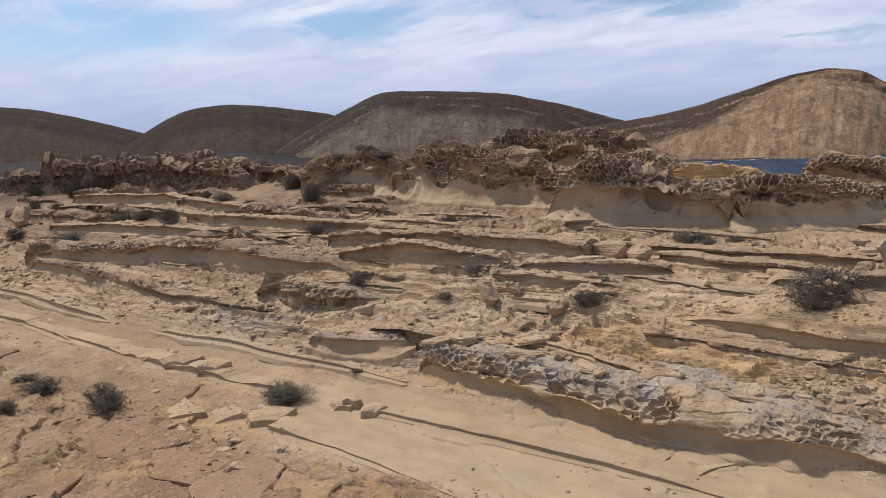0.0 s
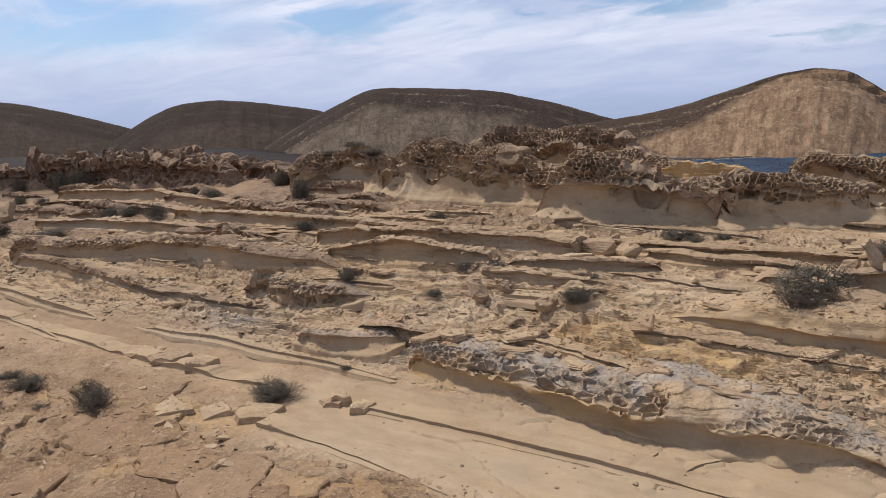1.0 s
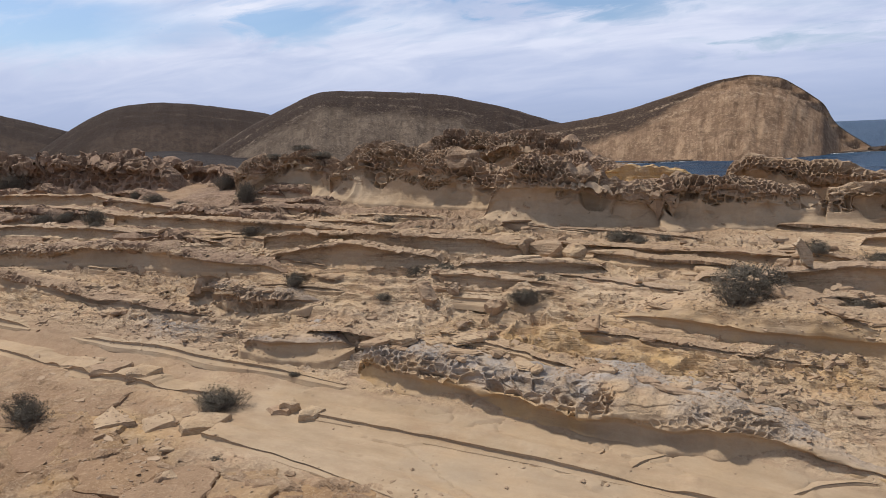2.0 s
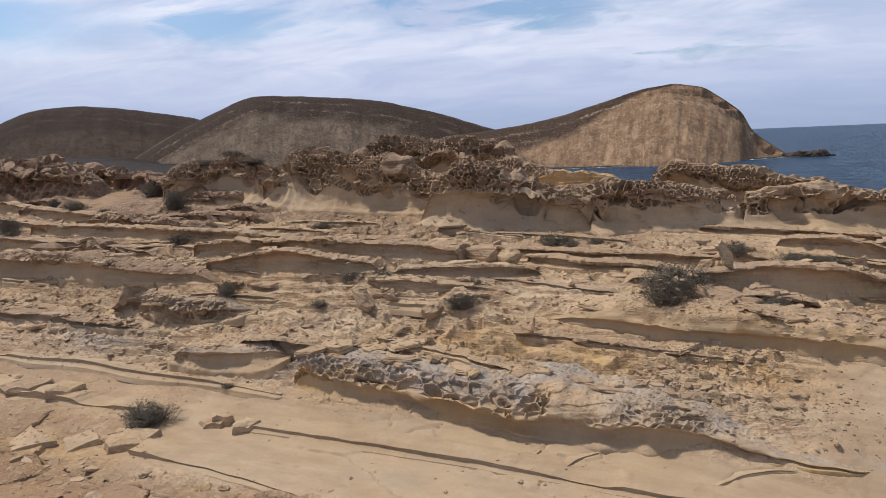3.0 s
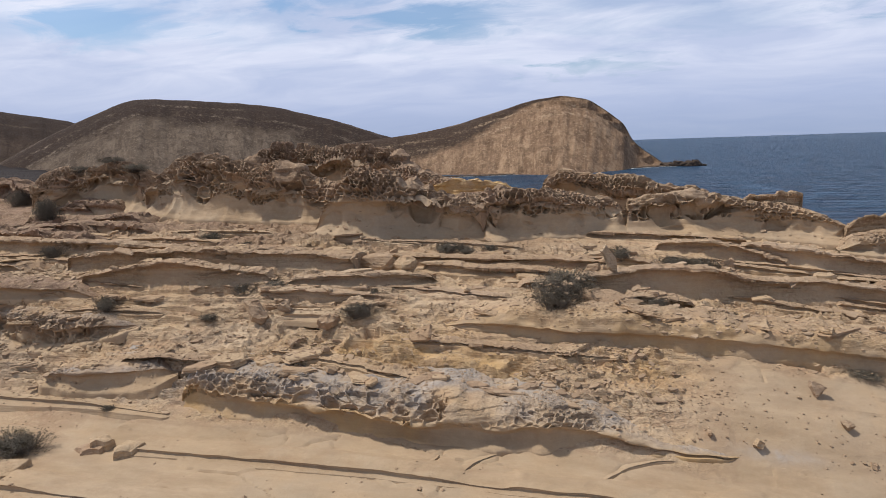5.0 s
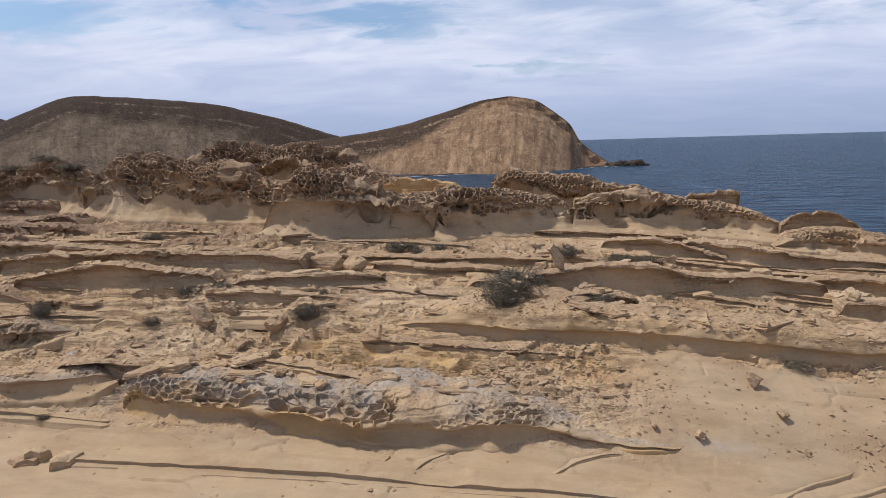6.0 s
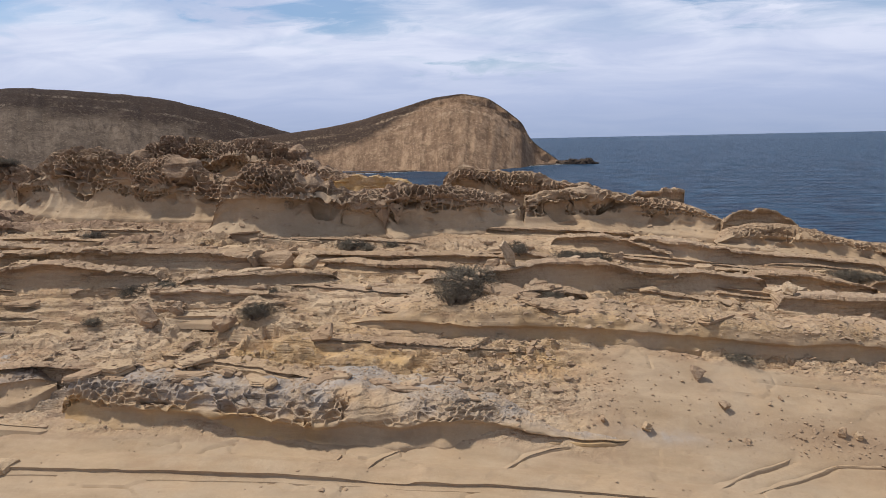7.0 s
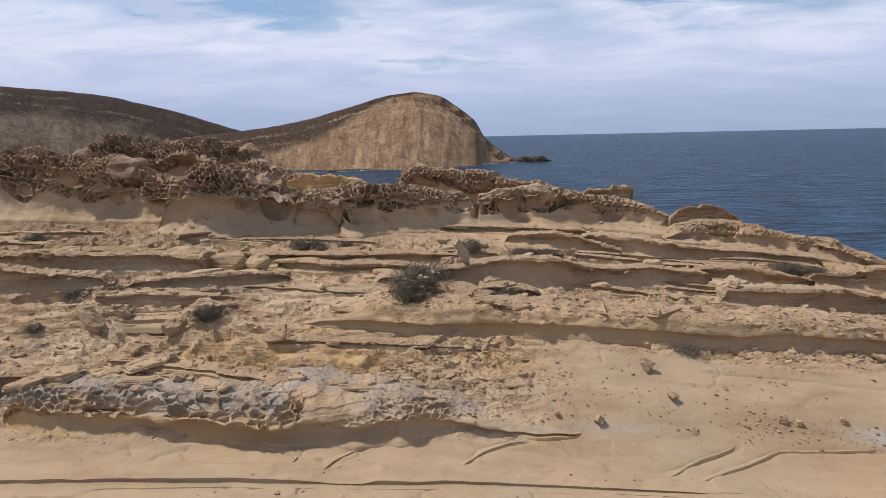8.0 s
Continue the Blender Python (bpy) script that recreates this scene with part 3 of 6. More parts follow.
def rock(name, label, pts, seed, res=0.02, under=0.10, over=0.10, back=0.8, rise=0.04, cell=0.10, pit=0.05, zone=(0.5, 1.3), lumps=0.03,
         wave=0.06, ends=(0.25, 0.25), crust=(0.9, 0.6, 1.0), grey=0.0, ochre=0.0, patchy=0.4, sink=0.12, group="", beds=0.010, category="rock ledge",
         dome=0.0, flare=0.0, eave=0.66, scoop=0.0, chip=0.35, crumble=0.010, bare=0.0, sag=0.2, wall=0.013, lobes=0.30, shelves=0.0, crown_worn=0.5, gaps=0.0):
    """A bed of rock that stands out of the slope: pts are plan x, y and height along its foot. The foot is cut back (under), the lip
    stands forward (over), the top runs back and dies into the slope. A dome rounds the top off above an eave and spreads the foot (flare).
    Honeycomb pits of the given cell and depth cover the zone; scoop is the size of the large hollows in the face."""
    pts = np.array(pts, float)
    seg = np.hypot(np.diff(pts[:, 0]), np.diff(pts[:, 1]))
    at = np.concatenate([[0], np.cumsum(seg)])
    n = max(int(at[-1] / res), 8)
    s = np.linspace(0, at[-1], n)
    w = max(int(0.10 / res), 1)
    x, y, h = (smooth_row(np.interp(s, at, pts[:, i]), w) for i in range(3))
    line = xyz(s, np.full(n, seed * 3.7))
    h = h * (1 + 0.12 * fbm(line * 1.6, 4, seed) + 0.05 * vnoise(line * 9, seed + 3))
    h = h * (1 - gaps * ss(fbm(line * 0.9, 3, seed + 81), 0.05, 0.3))
    fade = ss(s, 0, ends[0]) * ss(at[-1] - s, 0, ends[1])
    fade = fade ** 0.7 if dome else fade
    tx, ty = np.gradient(x), np.gradient(y)
    ln = np.hypot(tx, ty) + 1e-9
    nx, ny = ty / ln, -tx / ln
    bend = wave * fbm(line * 1.1, 4, seed + 7) + 0.2 * wave * vnoise(line * 6, seed + 9) - (0.2 * dome + 0.03) * (1 - fade)
    # the lip breaks off in straight bits
    c1, c2, own = worley(xyz(s * 4.5, 0.3, seed * 1.3), seed + 12)
    d1, d2, own2 = worley(xyz(s * 14.0, 0.6, seed * 2.3), seed + 14)
    ov = over * (0.75 + 0.8 * np.abs(fbm(line * 1.7, 3, seed + 11)) + chip * (own - 0.5) * 1.6 + chip * (own2 - 0.5)) * (0.3 + 0.7 * fade)
    if dome:
        ov = over * np.clip(0.5 + 2.2 * fbm(line * 1.2, 3, seed + 11), -0.4, 1.8) * (0.3 + 0.7 * fade)
    un = under * (0.8 + 0.5 * fbm(line * 0.9, 3, seed + 15)) * fade
    hm = float(np.mean(h))
    # cross-section: undercut, overhang, height, foot flare, crown of the dome
    if dome:
        e, t = eave, 1 - eave
        sect = np.array([(0, 0, -1, 1.15, 0), (0.1, 0, 0, 1.0, 0), (0.35, 0, 0.12 * e, 0.55, 0), (0.7, 0, 0.32 * e, 0.22, 0), (1, 0, 0.62 * e, 0.05, 0), (0.75, 0.25, 0.84 * e, 0, 0), (0.2, 0.85, 0.95 * e, 0, 0),
                         (0, 1, e, 0, 0), (0, 1, e + 0.06, 0, 0.02), (0, 0.8, e + 0.30 * t, 0, 0.12), (0, 0.6, e + 0.62 * t, 0, 0.33), (0, 0.5, e + 0.88 * t, 0, 0.65), (0, 0.4, 1.0, 0, 1.0)])
    else:
        sect = np.array([(-0.3, 0, -1, 1.25, 0), (0, 0, 0, 1.0, 0), (0.35, 0, 0.16, 0.5, 0), (0.8, 0, 0.42, 0.12, 0), (1, 0, 0.66, 0, 0), (0.6, 0.45, 0.86, 0, 0), (0, 0.95, 0.925, 0, 0), (0, 1, 0.98, 0, 0), (0, 0.85, 1, 0, 0)])
    cu, co, cz, cf, cc = sect.T
    chord = np.hypot(np.diff(-cu * under + co * over + cf * flare - cc * dome), np.diff(np.where(cz < 0, -sink, cz * hm)))
    u_face = np.concatenate([[0], np.cumsum(chord)])
    dense = np.linspace(0, u_face[-1], 600)
    rows = [smooth_row(np.interp(dense, u_face, v), 9 if dome else 5) for v in (cu, co, cz, cf, cc)]
    # fine steps where the pits are, coarser ones below
    fine = 1.0 / np.where(rows[2] < zone[0] - 0.12, max(res, 0.016) if dome else res, res)
    load = np.concatenate([[0], np.cumsum(0.5 * (fine[1:] + fine[:-1]) * np.diff(dense))])
    nf = max(int(load[-1]), 10)
    uf = np.interp(np.linspace(0, load[-1], nf), load, dense)
    pu, po, pz, pf, pc = (np.interp(uf, dense, v) for v in rows)
    nb = max(int(back / max(res * 1.5, 0.016)), 8)
    db = np.linspace(0, 1, nb + 1)[1:] ** 1.25 * back
    spread = flare * (0.6 + 0.9 * np.clip(fbm(line * 1.3, 3, seed + 17) + 0.3, 0, 1))
    if dome:
        # now and then a narrow pillar runs down the face and spreads at its foot
        pillar = np.clip(1 - 3.0 * np.abs(vnoise(line * 0.45, seed + 17)), 0, 1) ** 2
        spread = flare * (0.55 + 0.5 * fbm(line * 0.8, 3, seed + 16) + 1.2 * pillar)
    crown = dome * (1 + 0.3 * fbm(line * 0.8, 2, seed + 19))
    face_out = -pu[None] * un[:, None] + po[None] * ov[:, None] + pf[None] * spread[:, None] - pc[None] * crown[:, None]
    out = np.concatenate([face_out, face_out[:, -1:] - db[None, :]], 1)
    X = x[:, None] + nx[:, None] * (out + bend[:, None])
    Y = y[:, None] + ny[:, None] * (out + bend[:, None])
    foot = lie(x, y)
    shift = sag * fbm(line * 1.2, 3, seed + 18)[:, None] * np.clip(4 * pz * (1 - pz), 0, 1)[None] if dome else 0.0
    zf = foot[:, None] + np.where(pz[None, :] < 0, pz[None, :] * sink, (np.maximum(pz, 0)[None, :] + shift) * (h * fade)[:, None])
    zt = foot[:, None] + (h * fade)[:, None] * pz[-1] + rise * db[None, :]
    if not dome:
        tp = xyz(X[:, nf:], Y[:, nf:])
        zt = zt + (terrace(zt.ravel(), tp, 0.032, seed + 61, 0.07) * 0.9).reshape(zt.shape) * ss(db, 0.0, 0.05)[None] * np.clip(h * fade / 0.12, 0.25, 1)[:, None]
    land = lie(X[:, nf:], Y[:, nf:]) - 0.05
    k = ss(db / back, 0.35, 1.0)[None, :]
    zt = zt * (1 - k) + np.minimum(land, zt) * k
    Z = np.concatenate([zf, zt], 1)
    level = np.concatenate([np.broadcast_to(pz, (n, nf)), 1.0 + 0.8 * np.broadcast_to(db / back, (n, nb))], 1)
    P = np.stack([X, Y, Z], -1)
    even = P.copy()
    for ax, wide in ((0, max(int(0.07 / res), 1)), (1, max(int(0.03 / res), 1))):
        k2 = np.exp(-0.5 * (np.arange(-2 * wide, 2 * wide + 1) / wide) ** 2)
        pad = [(0, 0)] * 3
        pad[ax] = (2 * wide, 2 * wide)
        wider = np.pad(even, pad, mode="reflect", reflect_type="odd")
        even = sum(w2 * np.take(wider, np.arange(i, i + even.shape[ax]), axis=ax) for i, w2 in enumerate(k2 / k2.sum()))
    N = np.cross(np.gradient(even, axis=0), np.gradient(even, axis=1))
    N /= np.linalg.norm(N, axis=-1, keepdims=True) + 1e-9
    if (N[:, :nf, 0] * nx[:, None] + N[:, :nf, 1] * ny[:, None]).sum() < 0:
        N = -N
    F = P.reshape(-1, 3)
    amp = np.clip(h * fade / (hm + 1e-6), 0.15, 1.2)[:, None].repeat(nf + nb, 1).ravel()
    lv = level.ravel()
    disp = lumps * (0.3 + 0.7 * ss(lv, 0.3, 0.65)) * fbm(F * np.array([2.2, 2.2, 3.2]), 3, seed + 21) + 0.25 * lumps * fbm(F * 9, 2, seed + 23)
    disp = disp + (0.0 if dome else crumble) * fbm(F * 17, 3, seed + 24) * ss(lv, 0.8, 1.0)
    # laminae: each thin layer stands out by its own amount
    sheet = (F[:, 2] + 0.02 * fbm(F * np.array([0.7, 0.7, 0.1]), 3, seed + 26)) / 0.042
    fl = np.floor(sheet)
    here = hashed(fl, np.zeros_like(fl), np.zeros_like(fl), seed + 28) - 0.5 + 0.9 * vnoise(np.stack([F[:, 0] * 2.5, F[:, 1] * 2.5, fl * 5.3], 1), seed + 29)
    disp = disp + beds * here * ss(-lv, -1.02, -0.95) * ss(lv, 0.3, 0.6)
    if shelves:
        sheet = (F[:, 2] + 0.10 * fbm(F * np.array([0.6, 0.6, 0.2]), 3, seed + 66) + 0.04 * F[:, 0]) / 0.21
        fl = np.floor(sheet)
        turn = np.stack([F[:, 0] * 1.1, F[:, 1] * 1.1, fl * 5.3], 1)
        here, above = vnoise(turn, seed + 67), vnoise(turn + np.array([0, 0, 5.3]), seed + 67)
        disp = disp + shelves * (here + (above - here) * ss(sheet - fl, 0.86, 1.0)) * ss(lv, 0.45, 0.6) * ss(-lv, -1.5, -1.2) * amp
    where = 0.5 + 0.5 * fbm(F * np.array([1.1, 1.1, 1.6]), 3, seed + 27)
    ragged = lv + lobes * fbm(F * np.array([1.5, 1.5, 0.5]), 3, seed + 47) * (lv < 1)
    mask = ss(ragged, zone[0] - 0.04, zone[0] + 0.03) * ss(-lv, -zone[1] - 0.15, -zone[1] + 0.1) * ss(where, patchy - 0.04, patchy + 0.04)
    if scoop:
        # large smooth hollows with a sharp brow
        g1, g2, og = worley((F + 0.16 * scoop * vnoise(F * 4, seed + 51)[:, None]) / scoop * np.array([0.75, 0.75, 1.15]), seed + 53)
        hollow = ss(og, 0.5, 0.52) * ss(lv, 0.16, 0.34) * ss(-lv, -0.80, -0.70)
        disp = disp - 0.30 * scoop * hollow * ss(g2 - g1, 0.04, 0.42) * amp
        mask = mask * (1 - hollow * ss(g2 - g1, 0.16, 0.24))
    mask = mask * (1 - crown_worn * ss(lv, 0.86, 1.0))
    if pit > 0:
        arc = np.cumsum(np.concatenate([np.zeros((n, 1)), np.linalg.norm(np.diff(P, axis=1), axis=-1)], 1), 1).ravel()
        far = s[:, None].repeat(nf + nb, 1).ravel()
        far = far + cell * 0.45 * vnoise(F / cell * 0.4, seed + 31)
        arc = arc + cell * 0.45 * vnoise(F / cell * 0.4, seed + 32)
        pick = 0.5 + 0.5 * fbm(F / (cell * 4.5), 2, seed + 39)
        hole = np.zeros(len(F))
        for scale, lo, hi, deep, sd in ((0.8, -1, 0.50, 0.85, 0), (1.25, 0.50, 0.64, 1.1, 5), (2.0, 0.64, 2, 1.5, 9)):
            wide = cell * scale
            f1, f2, own = cells(far / wide, arc / (wide * 0.8), seed + 35 + sd, 0.72)
            bowl = ss(f2 - f1, wall / wide, (wall + 2.2 * res) / wide) * (0.78 + 0.22 * ss(-f1, -0.5, 0.0)) * (0.45 + 0.75 * own) * deep
            hole = np.maximum(hole, bowl * ss(pick, lo + 0.002, lo + 0.012) * ss(-pick, -hi + 0.002, -hi + 0.012))
        slot = ss(vnoise(np.stack([far / (cell * 4.5), arc / (cell * 0.75), far * 0 + 0.5], 1), seed + 57) + 0.5 * pick, 0.66, 0.74)
        disp = disp - pit * mask * amp * np.maximum(hole, 1.9 * slot)
    D = F + N.reshape(-1, 3) * (disp * np.clip(amp, 0.2, 1.0))[:, None]
    cn = 0.5 + 0.5 * fbm(F * 1.7, 4, seed + 43)
    zones = {
        "crust": np.clip(crust[0] * ss(lv + 0.25 * (cn - 0.5), crust[1] - 0.12, crust[1] + 0.12) * ss(-lv, -crust[2] - 0.5, -crust[2]) * (0.65 + 0.7 * cn), 0, 1),
        "smooth": np.maximum(ss(-lv, -0.9, -0.6) * (0.9 if dome else 0.15), bare),
        "grey": np.clip(grey * ss(lv, 0.55, 0.9) * ss(cn, 0.30, 0.55), 0, 1),
        "ochre": np.clip(ochre * ss(cn, 0.35 - 0.4 * (ochre > 0.8), 0.6 - 0.3 * (ochre > 0.8)) * ss(-lv, -1.2 - (ochre > 0.8), -0.8 - (ochre > 0.8)), 0, 1),
    }
    root = tagged(new(name), label, category, group)
    cut = int(np.argmin(np.abs(pz - (eave + 0.02 if dome else 0.93))))
    cols = nf + nb
    D = D.reshape(n, cols, 3)
    for piece, lo, hi in (("face", 0, cut + 1), ("cap", cut, cols)):
        me = mesh_of(piece, D[:, lo:hi].reshape(-1, 3), grid_faces(n, hi - lo), SANDSTONE, zones={k: v.reshape(n, cols)[:, lo:hi] for k, v in zones.items()})
        mid = me.polygons[(n // 2) * (hi - lo - 1) + (hi - lo) // 2]
        out_way = N[n // 2, lo + (hi - lo) // 2]
        if mid.normal @ Vector(out_way) < 0:
            me.flip_normals()
        me.set_sharp_from_angle(angle=radians(38 if dome else 26))
        part(piece, me, root)
    return root


# thin slabs of the lower benches
SLAB = dict(gaps=0.6, flare=0.07, res=0.019, under=0.02, over=0.004, back=0.55, rise=0.05, pit=0.0, lumps=0.006, wave=0.03, crust=(0.0, 0.6, 1.0), sink=0.06, beds=0.003, crumble=0.003, bare=0.9)
STONE = "tan sandstone slab edge with a thin dark joint beneath"
rock("rock_ledge", STONE, [(-4.53, 5.32, 0.046), (-3.9, 5.31, 0.046), (-2.67, 5.28, 0.055), (-1.56, 5.24, 0.065), (-0.4, 5.2, 0.055), (1.06, 5.27, 0.033),
                           (1.81, 5.31, 0.028), (3.11, 5.4, 0.018)], 101, ends=(0.08, 0.5), **SLAB)
rock("rock_ledge", STONE, [(-5.25, 4.5, 0.084), (-4.9, 4.5, 0.065), (-4.21, 4.49, 0.065), (-3.61, 4.42, 0.055), (-2.78, 4.27, 0.038), (-1.9, 4.1, 0.028)], 102,
     ends=(0.06, 0.6), **SLAB)
rock("rock_ledge", STONE, [(-9.4, 6.0, 0.046), (-8.27, 5.98, 0.065), (-7.58, 6.0, 0.075), (-6.4, 5.94, 0.065), (-5.07, 5.94, 0.055), (-4.3, 5.9, 0.038)], 103,
     ends=(0.4, 0.1), **SLAB)
rock("rock_ledge", STONE, [(-11.4, 5.5, 0.055), (-10.19, 5.45, 0.065), (-8.9, 5.34, 0.084), (-8.2, 5.27, 0.131), (-7.7, 5.25, 0.149), (-7.35, 5.29, 0.102), (-6.27, 5.3, 0.065),
                           (-5.5, 5.35, 0.046)], 104, ends=(0.3, 0.5), **SLAB)
rock("rock_ledge", STONE, [(-16.5, 5.75, 0.084), (-13.42, 5.66, 0.084), (-12.12, 5.62, 0.084), (-10.49, 5.4, 0.055)], 105, ends=(0.4, 0.5), **SLAB)
rock("rock_ledge", STONE, [(-15.5, 6.25, 0.084), (-13.4, 6.19, 0.093), (-12.0, 6.07, 0.121), (-11.24, 6.04, 0.102), (-10.41, 6.03, 0.065)], 106, ends=(0.4, 0.4), **SLAB)

# joints across the bare slab, one side standing a little proud
for k, pts in enumerate([[(-1.49, 5.22, 0.02), (-1.42, 5.45, 0.04), (-1.28, 5.72, 0.02)], [(-1.14, 5.21, 0.03), (-1.05, 5.46, 0.045), (-0.95, 5.62, 0.04), (-0.68, 5.77, 0.015)],
                         [(-0.07, 5.21, 0.01), (0.35, 5.72, 0.025), (0.63, 5.84, 0.03), (0.9, 5.88, 0.015)], [(1.76, 5.3, 0.015), (2.39, 5.78, 0.02), (2.91, 5.99, 0.01)],
                         [(2.07, 5.33, 0.015), (2.6, 5.68, 0.02), (3.28, 5.97, 0.015), (4.38, 6.06, 0.01)]]):
    rock("rock_ledge", "low oblique joint step across the bare slab", [(x, y, 0.35 * h) for x, y, h in pts], 115 + k, ends=(0.05, 0.15), **{**SLAB, "back": 0.22, "rise": -0.02, "flare": 0.01})

# the grey honeycombed ledge above the bare slab
rock("rock_ledge", "grey honeycombed sandstone ledge, undercut above a bare slab",
     [(-4.36, 5.95, 0.36), (-4.15, 5.94, 0.42), (-3.71, 5.94, 0.40), (-3.16, 5.9, 0.40), (-2.6, 5.87, 0.38), (-2.06, 5.84, 0.40), (-1.52, 5.82, 0.40), (-0.98, 5.8, 0.38),
      (-0.44, 5.81, 0.35), (0.09, 5.83, 0.31), (0.42, 5.87, 0.22), (0.7, 5.92, 0.09), (1.47, 5.98, 0.02)], 111, res=0.0088, under=0.12, over=0.07, back=0.6, rise=0.08, cell=0.12,
     pit=0.058, zone=(0.58, 1.04), lumps=0.05, wave=0.10, ends=(0.12, 0.3), crust=(0.15, 0.7, 1.0), grey=1.0, patchy=0.40, ochre=0.5, dome=0.34, eave=0.60, flare=0.03, chip=0.0, sag=0.3, wall=0.010)

# ledges of the left slope
HONEY = dict(res=0.017, under=0.09, over=0.07, back=0.6, rise=0.05, cell=0.13, pit=0.075, zone=(0.5, 1.2), lumps=0.04, dome=0.14, eave=0.72, chip=0.0, flare=0.05)
rock("rock_ledge", "weathered tan sandstone ledge with a pitted lip", [(-14.6, 6.85, 0.25), (-14.03, 6.83, 0.27), (-12.54, 6.74, 0.26), (-11.43, 6.73, 0.15), (-9.76, 6.59, 0.16),
     (-8.45, 6.56, 0.10), (-7.0, 6.58, 0.06)], 121, ends=(0.3, 0.6), patchy=0.5, crust=(0.7, 0.6, 1.0), **HONEY)
rock("rock_ledge", "long tan sandstone ledge with dark pitted crust", [(-15.0, 6.95, 0.45), (-14.59, 6.95, 0.47), (-12.99, 7.14, 0.40), (-11.68, 7.4, 0.34), (-10.84, 7.52, 0.36), (-9.21, 7.48, 0.42),
     (-7.99, 7.49, 0.28), (-7.19, 7.53, 0.2), (-6.45, 7.5, 0.13)], 122, ends=(0.3, 0.5), patchy=0.42, crust=(0.9, 0.75, 1.1), **HONEY)
rock("rock_ledge", "dark honeycombed lobe of sandstone with deep pits", [(-7.95, 6.9, 0.15), (-7.6, 6.78, 0.3), (-7.2, 6.66, 0.42), (-6.8, 6.58, 0.40), (-6.43, 6.6, 0.34), (-5.92, 6.81, 0.26),
     (-5.45, 7.05, 0.16)], 123, res=0.016, under=0.12, over=0.10, back=0.55, rise=0.02, cell=0.13, pit=0.09, zone=(0.3, 1.1), lumps=0.05, wave=0.16, ends=(0.5, 0.6), dome=0.16, eave=0.72, flare=0.12, chip=0.0,
     patchy=0.40, crust=(0.3, 0.4, 1.0), grey=0.7)
rock("rock_ledge", "low pitted grey sandstone ledge", [(-6.26, 6.24, 0.08), (-5.75, 6.14, 0.26), (-5.3, 6.12, 0.3), (-4.88, 6.17, 0.26), (-4.5, 6.4, 0.12)], 124, res=0.014, under=0.03, over=0.05,
     back=0.5, rise=0.06, cell=0.11, pit=0.06, zone=(0.3, 1.1), lumps=0.04, wave=0.12, ends=(0.25, 0.3), dome=0.18, eave=0.68, flare=0.08, chip=0.0, patchy=0.42, crust=(0.3, 0.6, 1.0), grey=1.0)
rock("rock_ledge", "low undercut sandstone ledge beside loose slabs", [(-5.42, 6.42, 0.10), (-4.77, 6.41, 0.19), (-4.22, 6.38, 0.15), (-3.74, 6.44, 0.08)], 125, res=0.016, under=0.08, over=0.08, back=0.5,
     rise=0.04, cell=0.09, pit=0.035, zone=(0.7, 1.2), lumps=0.02, ends=(0.25, 0.3), patchy=0.45, crust=(0.6, 0.7, 1.0))
rock("rock_ledge", STONE, [(-3.8, 7.28, 0.07), (-3.14, 7.3, 0.08), (-2.83, 7.3, 0.06)], 126, ends=(0.2, 0.2), **SLAB)

# the long smooth-faced ledge to the right
rock("rock_ledge", "long smooth-faced sandstone ledge with a crumbling rubbly top",
     [(-1.69, 7.31, 0.08), (-1.16, 7.28, 0.18), (-0.84, 7.21, 0.30), (0.0, 7.16, 0.33), (0.77, 7.18, 0.31), (1.41, 7.2, 0.34), (2.54, 7.29, 0.33), (3.42, 7.35, 0.35),
      (4.11, 7.41, 0.33), (5.29, 7.49, 0.31), (7.0, 7.6, 0.28), (9.0, 7.8, 0.25)], 131, res=0.018, under=0.06, over=0.03, back=0.8, rise=0.05, cell=0.05, pit=0.0,
     zone=(0.88, 1.5), lumps=0.06, wave=0.08, ends=(0.4, 0.6), crust=(0.2, 0.95, 1.2), patchy=0.5, beds=0.005, ochre=0.3, dome=0.20, eave=0.46, sag=0.2, chip=0.0)
DARK = dict(flare=0.08, beds=0.03, res=0.021, under=0.08, over=0.05, back=0.75, rise=0.05, chip=0.6, cell=0.06, pit=0.0, zone=(0.8, 1.2), lumps=0.02, wave=0.07, crust=(0.5, 0.8, 1.1), patchy=0.5)
TABLE = "thin overhanging sandstone bed with deep shade beneath"
rock("rock_ledge", TABLE, [(-0.9, 8.35, 0.065), (-0.3, 8.4, 0.143), (0.3, 8.45, 0.26), (0.9, 8.51, 0.377), (1.44, 8.6, 0.39), (2, 8.71, 0.26), (2.92, 8.95, 0.26), (3.96, 9.18, 0.182)], 132,
     ends=(0.15, 0.15), **DARK)
rock("rock_ledge", TABLE, [(0.4, 7.99, 0.15), (0.85, 7.96, 0.17), (1.35, 8.03, 0.11)], 133, ends=(0.10, 0.15), **DARK)
rock("rock_ledge", TABLE, [(3.7, 8.5, 0.162), (3.98, 8.46, 0.243), (4.56, 8.32, 0.351), (5.42, 8.46, 0.338), (5.94, 8.48, 0.23), (7.2, 8.6, 0.27)], 134, ends=(0.10, 0.20), **DARK)
rock("rock_ledge", TABLE, [(3.7, 9.64, 0.068), (4.49, 9.44, 0.257), (5.06, 9.3, 0.216), (5.6, 9.5, 0.135)], 135, ends=(0.20, 0.15), **DARK)
rock("rock_ledge", TABLE, [(5.5, 9.75, 0.144), (6.17, 9.73, 0.216), (6.62, 9.6, 0.384), (7.6, 9.7, 0.3)], 136, ends=(0.15, 0.15), **DARK)
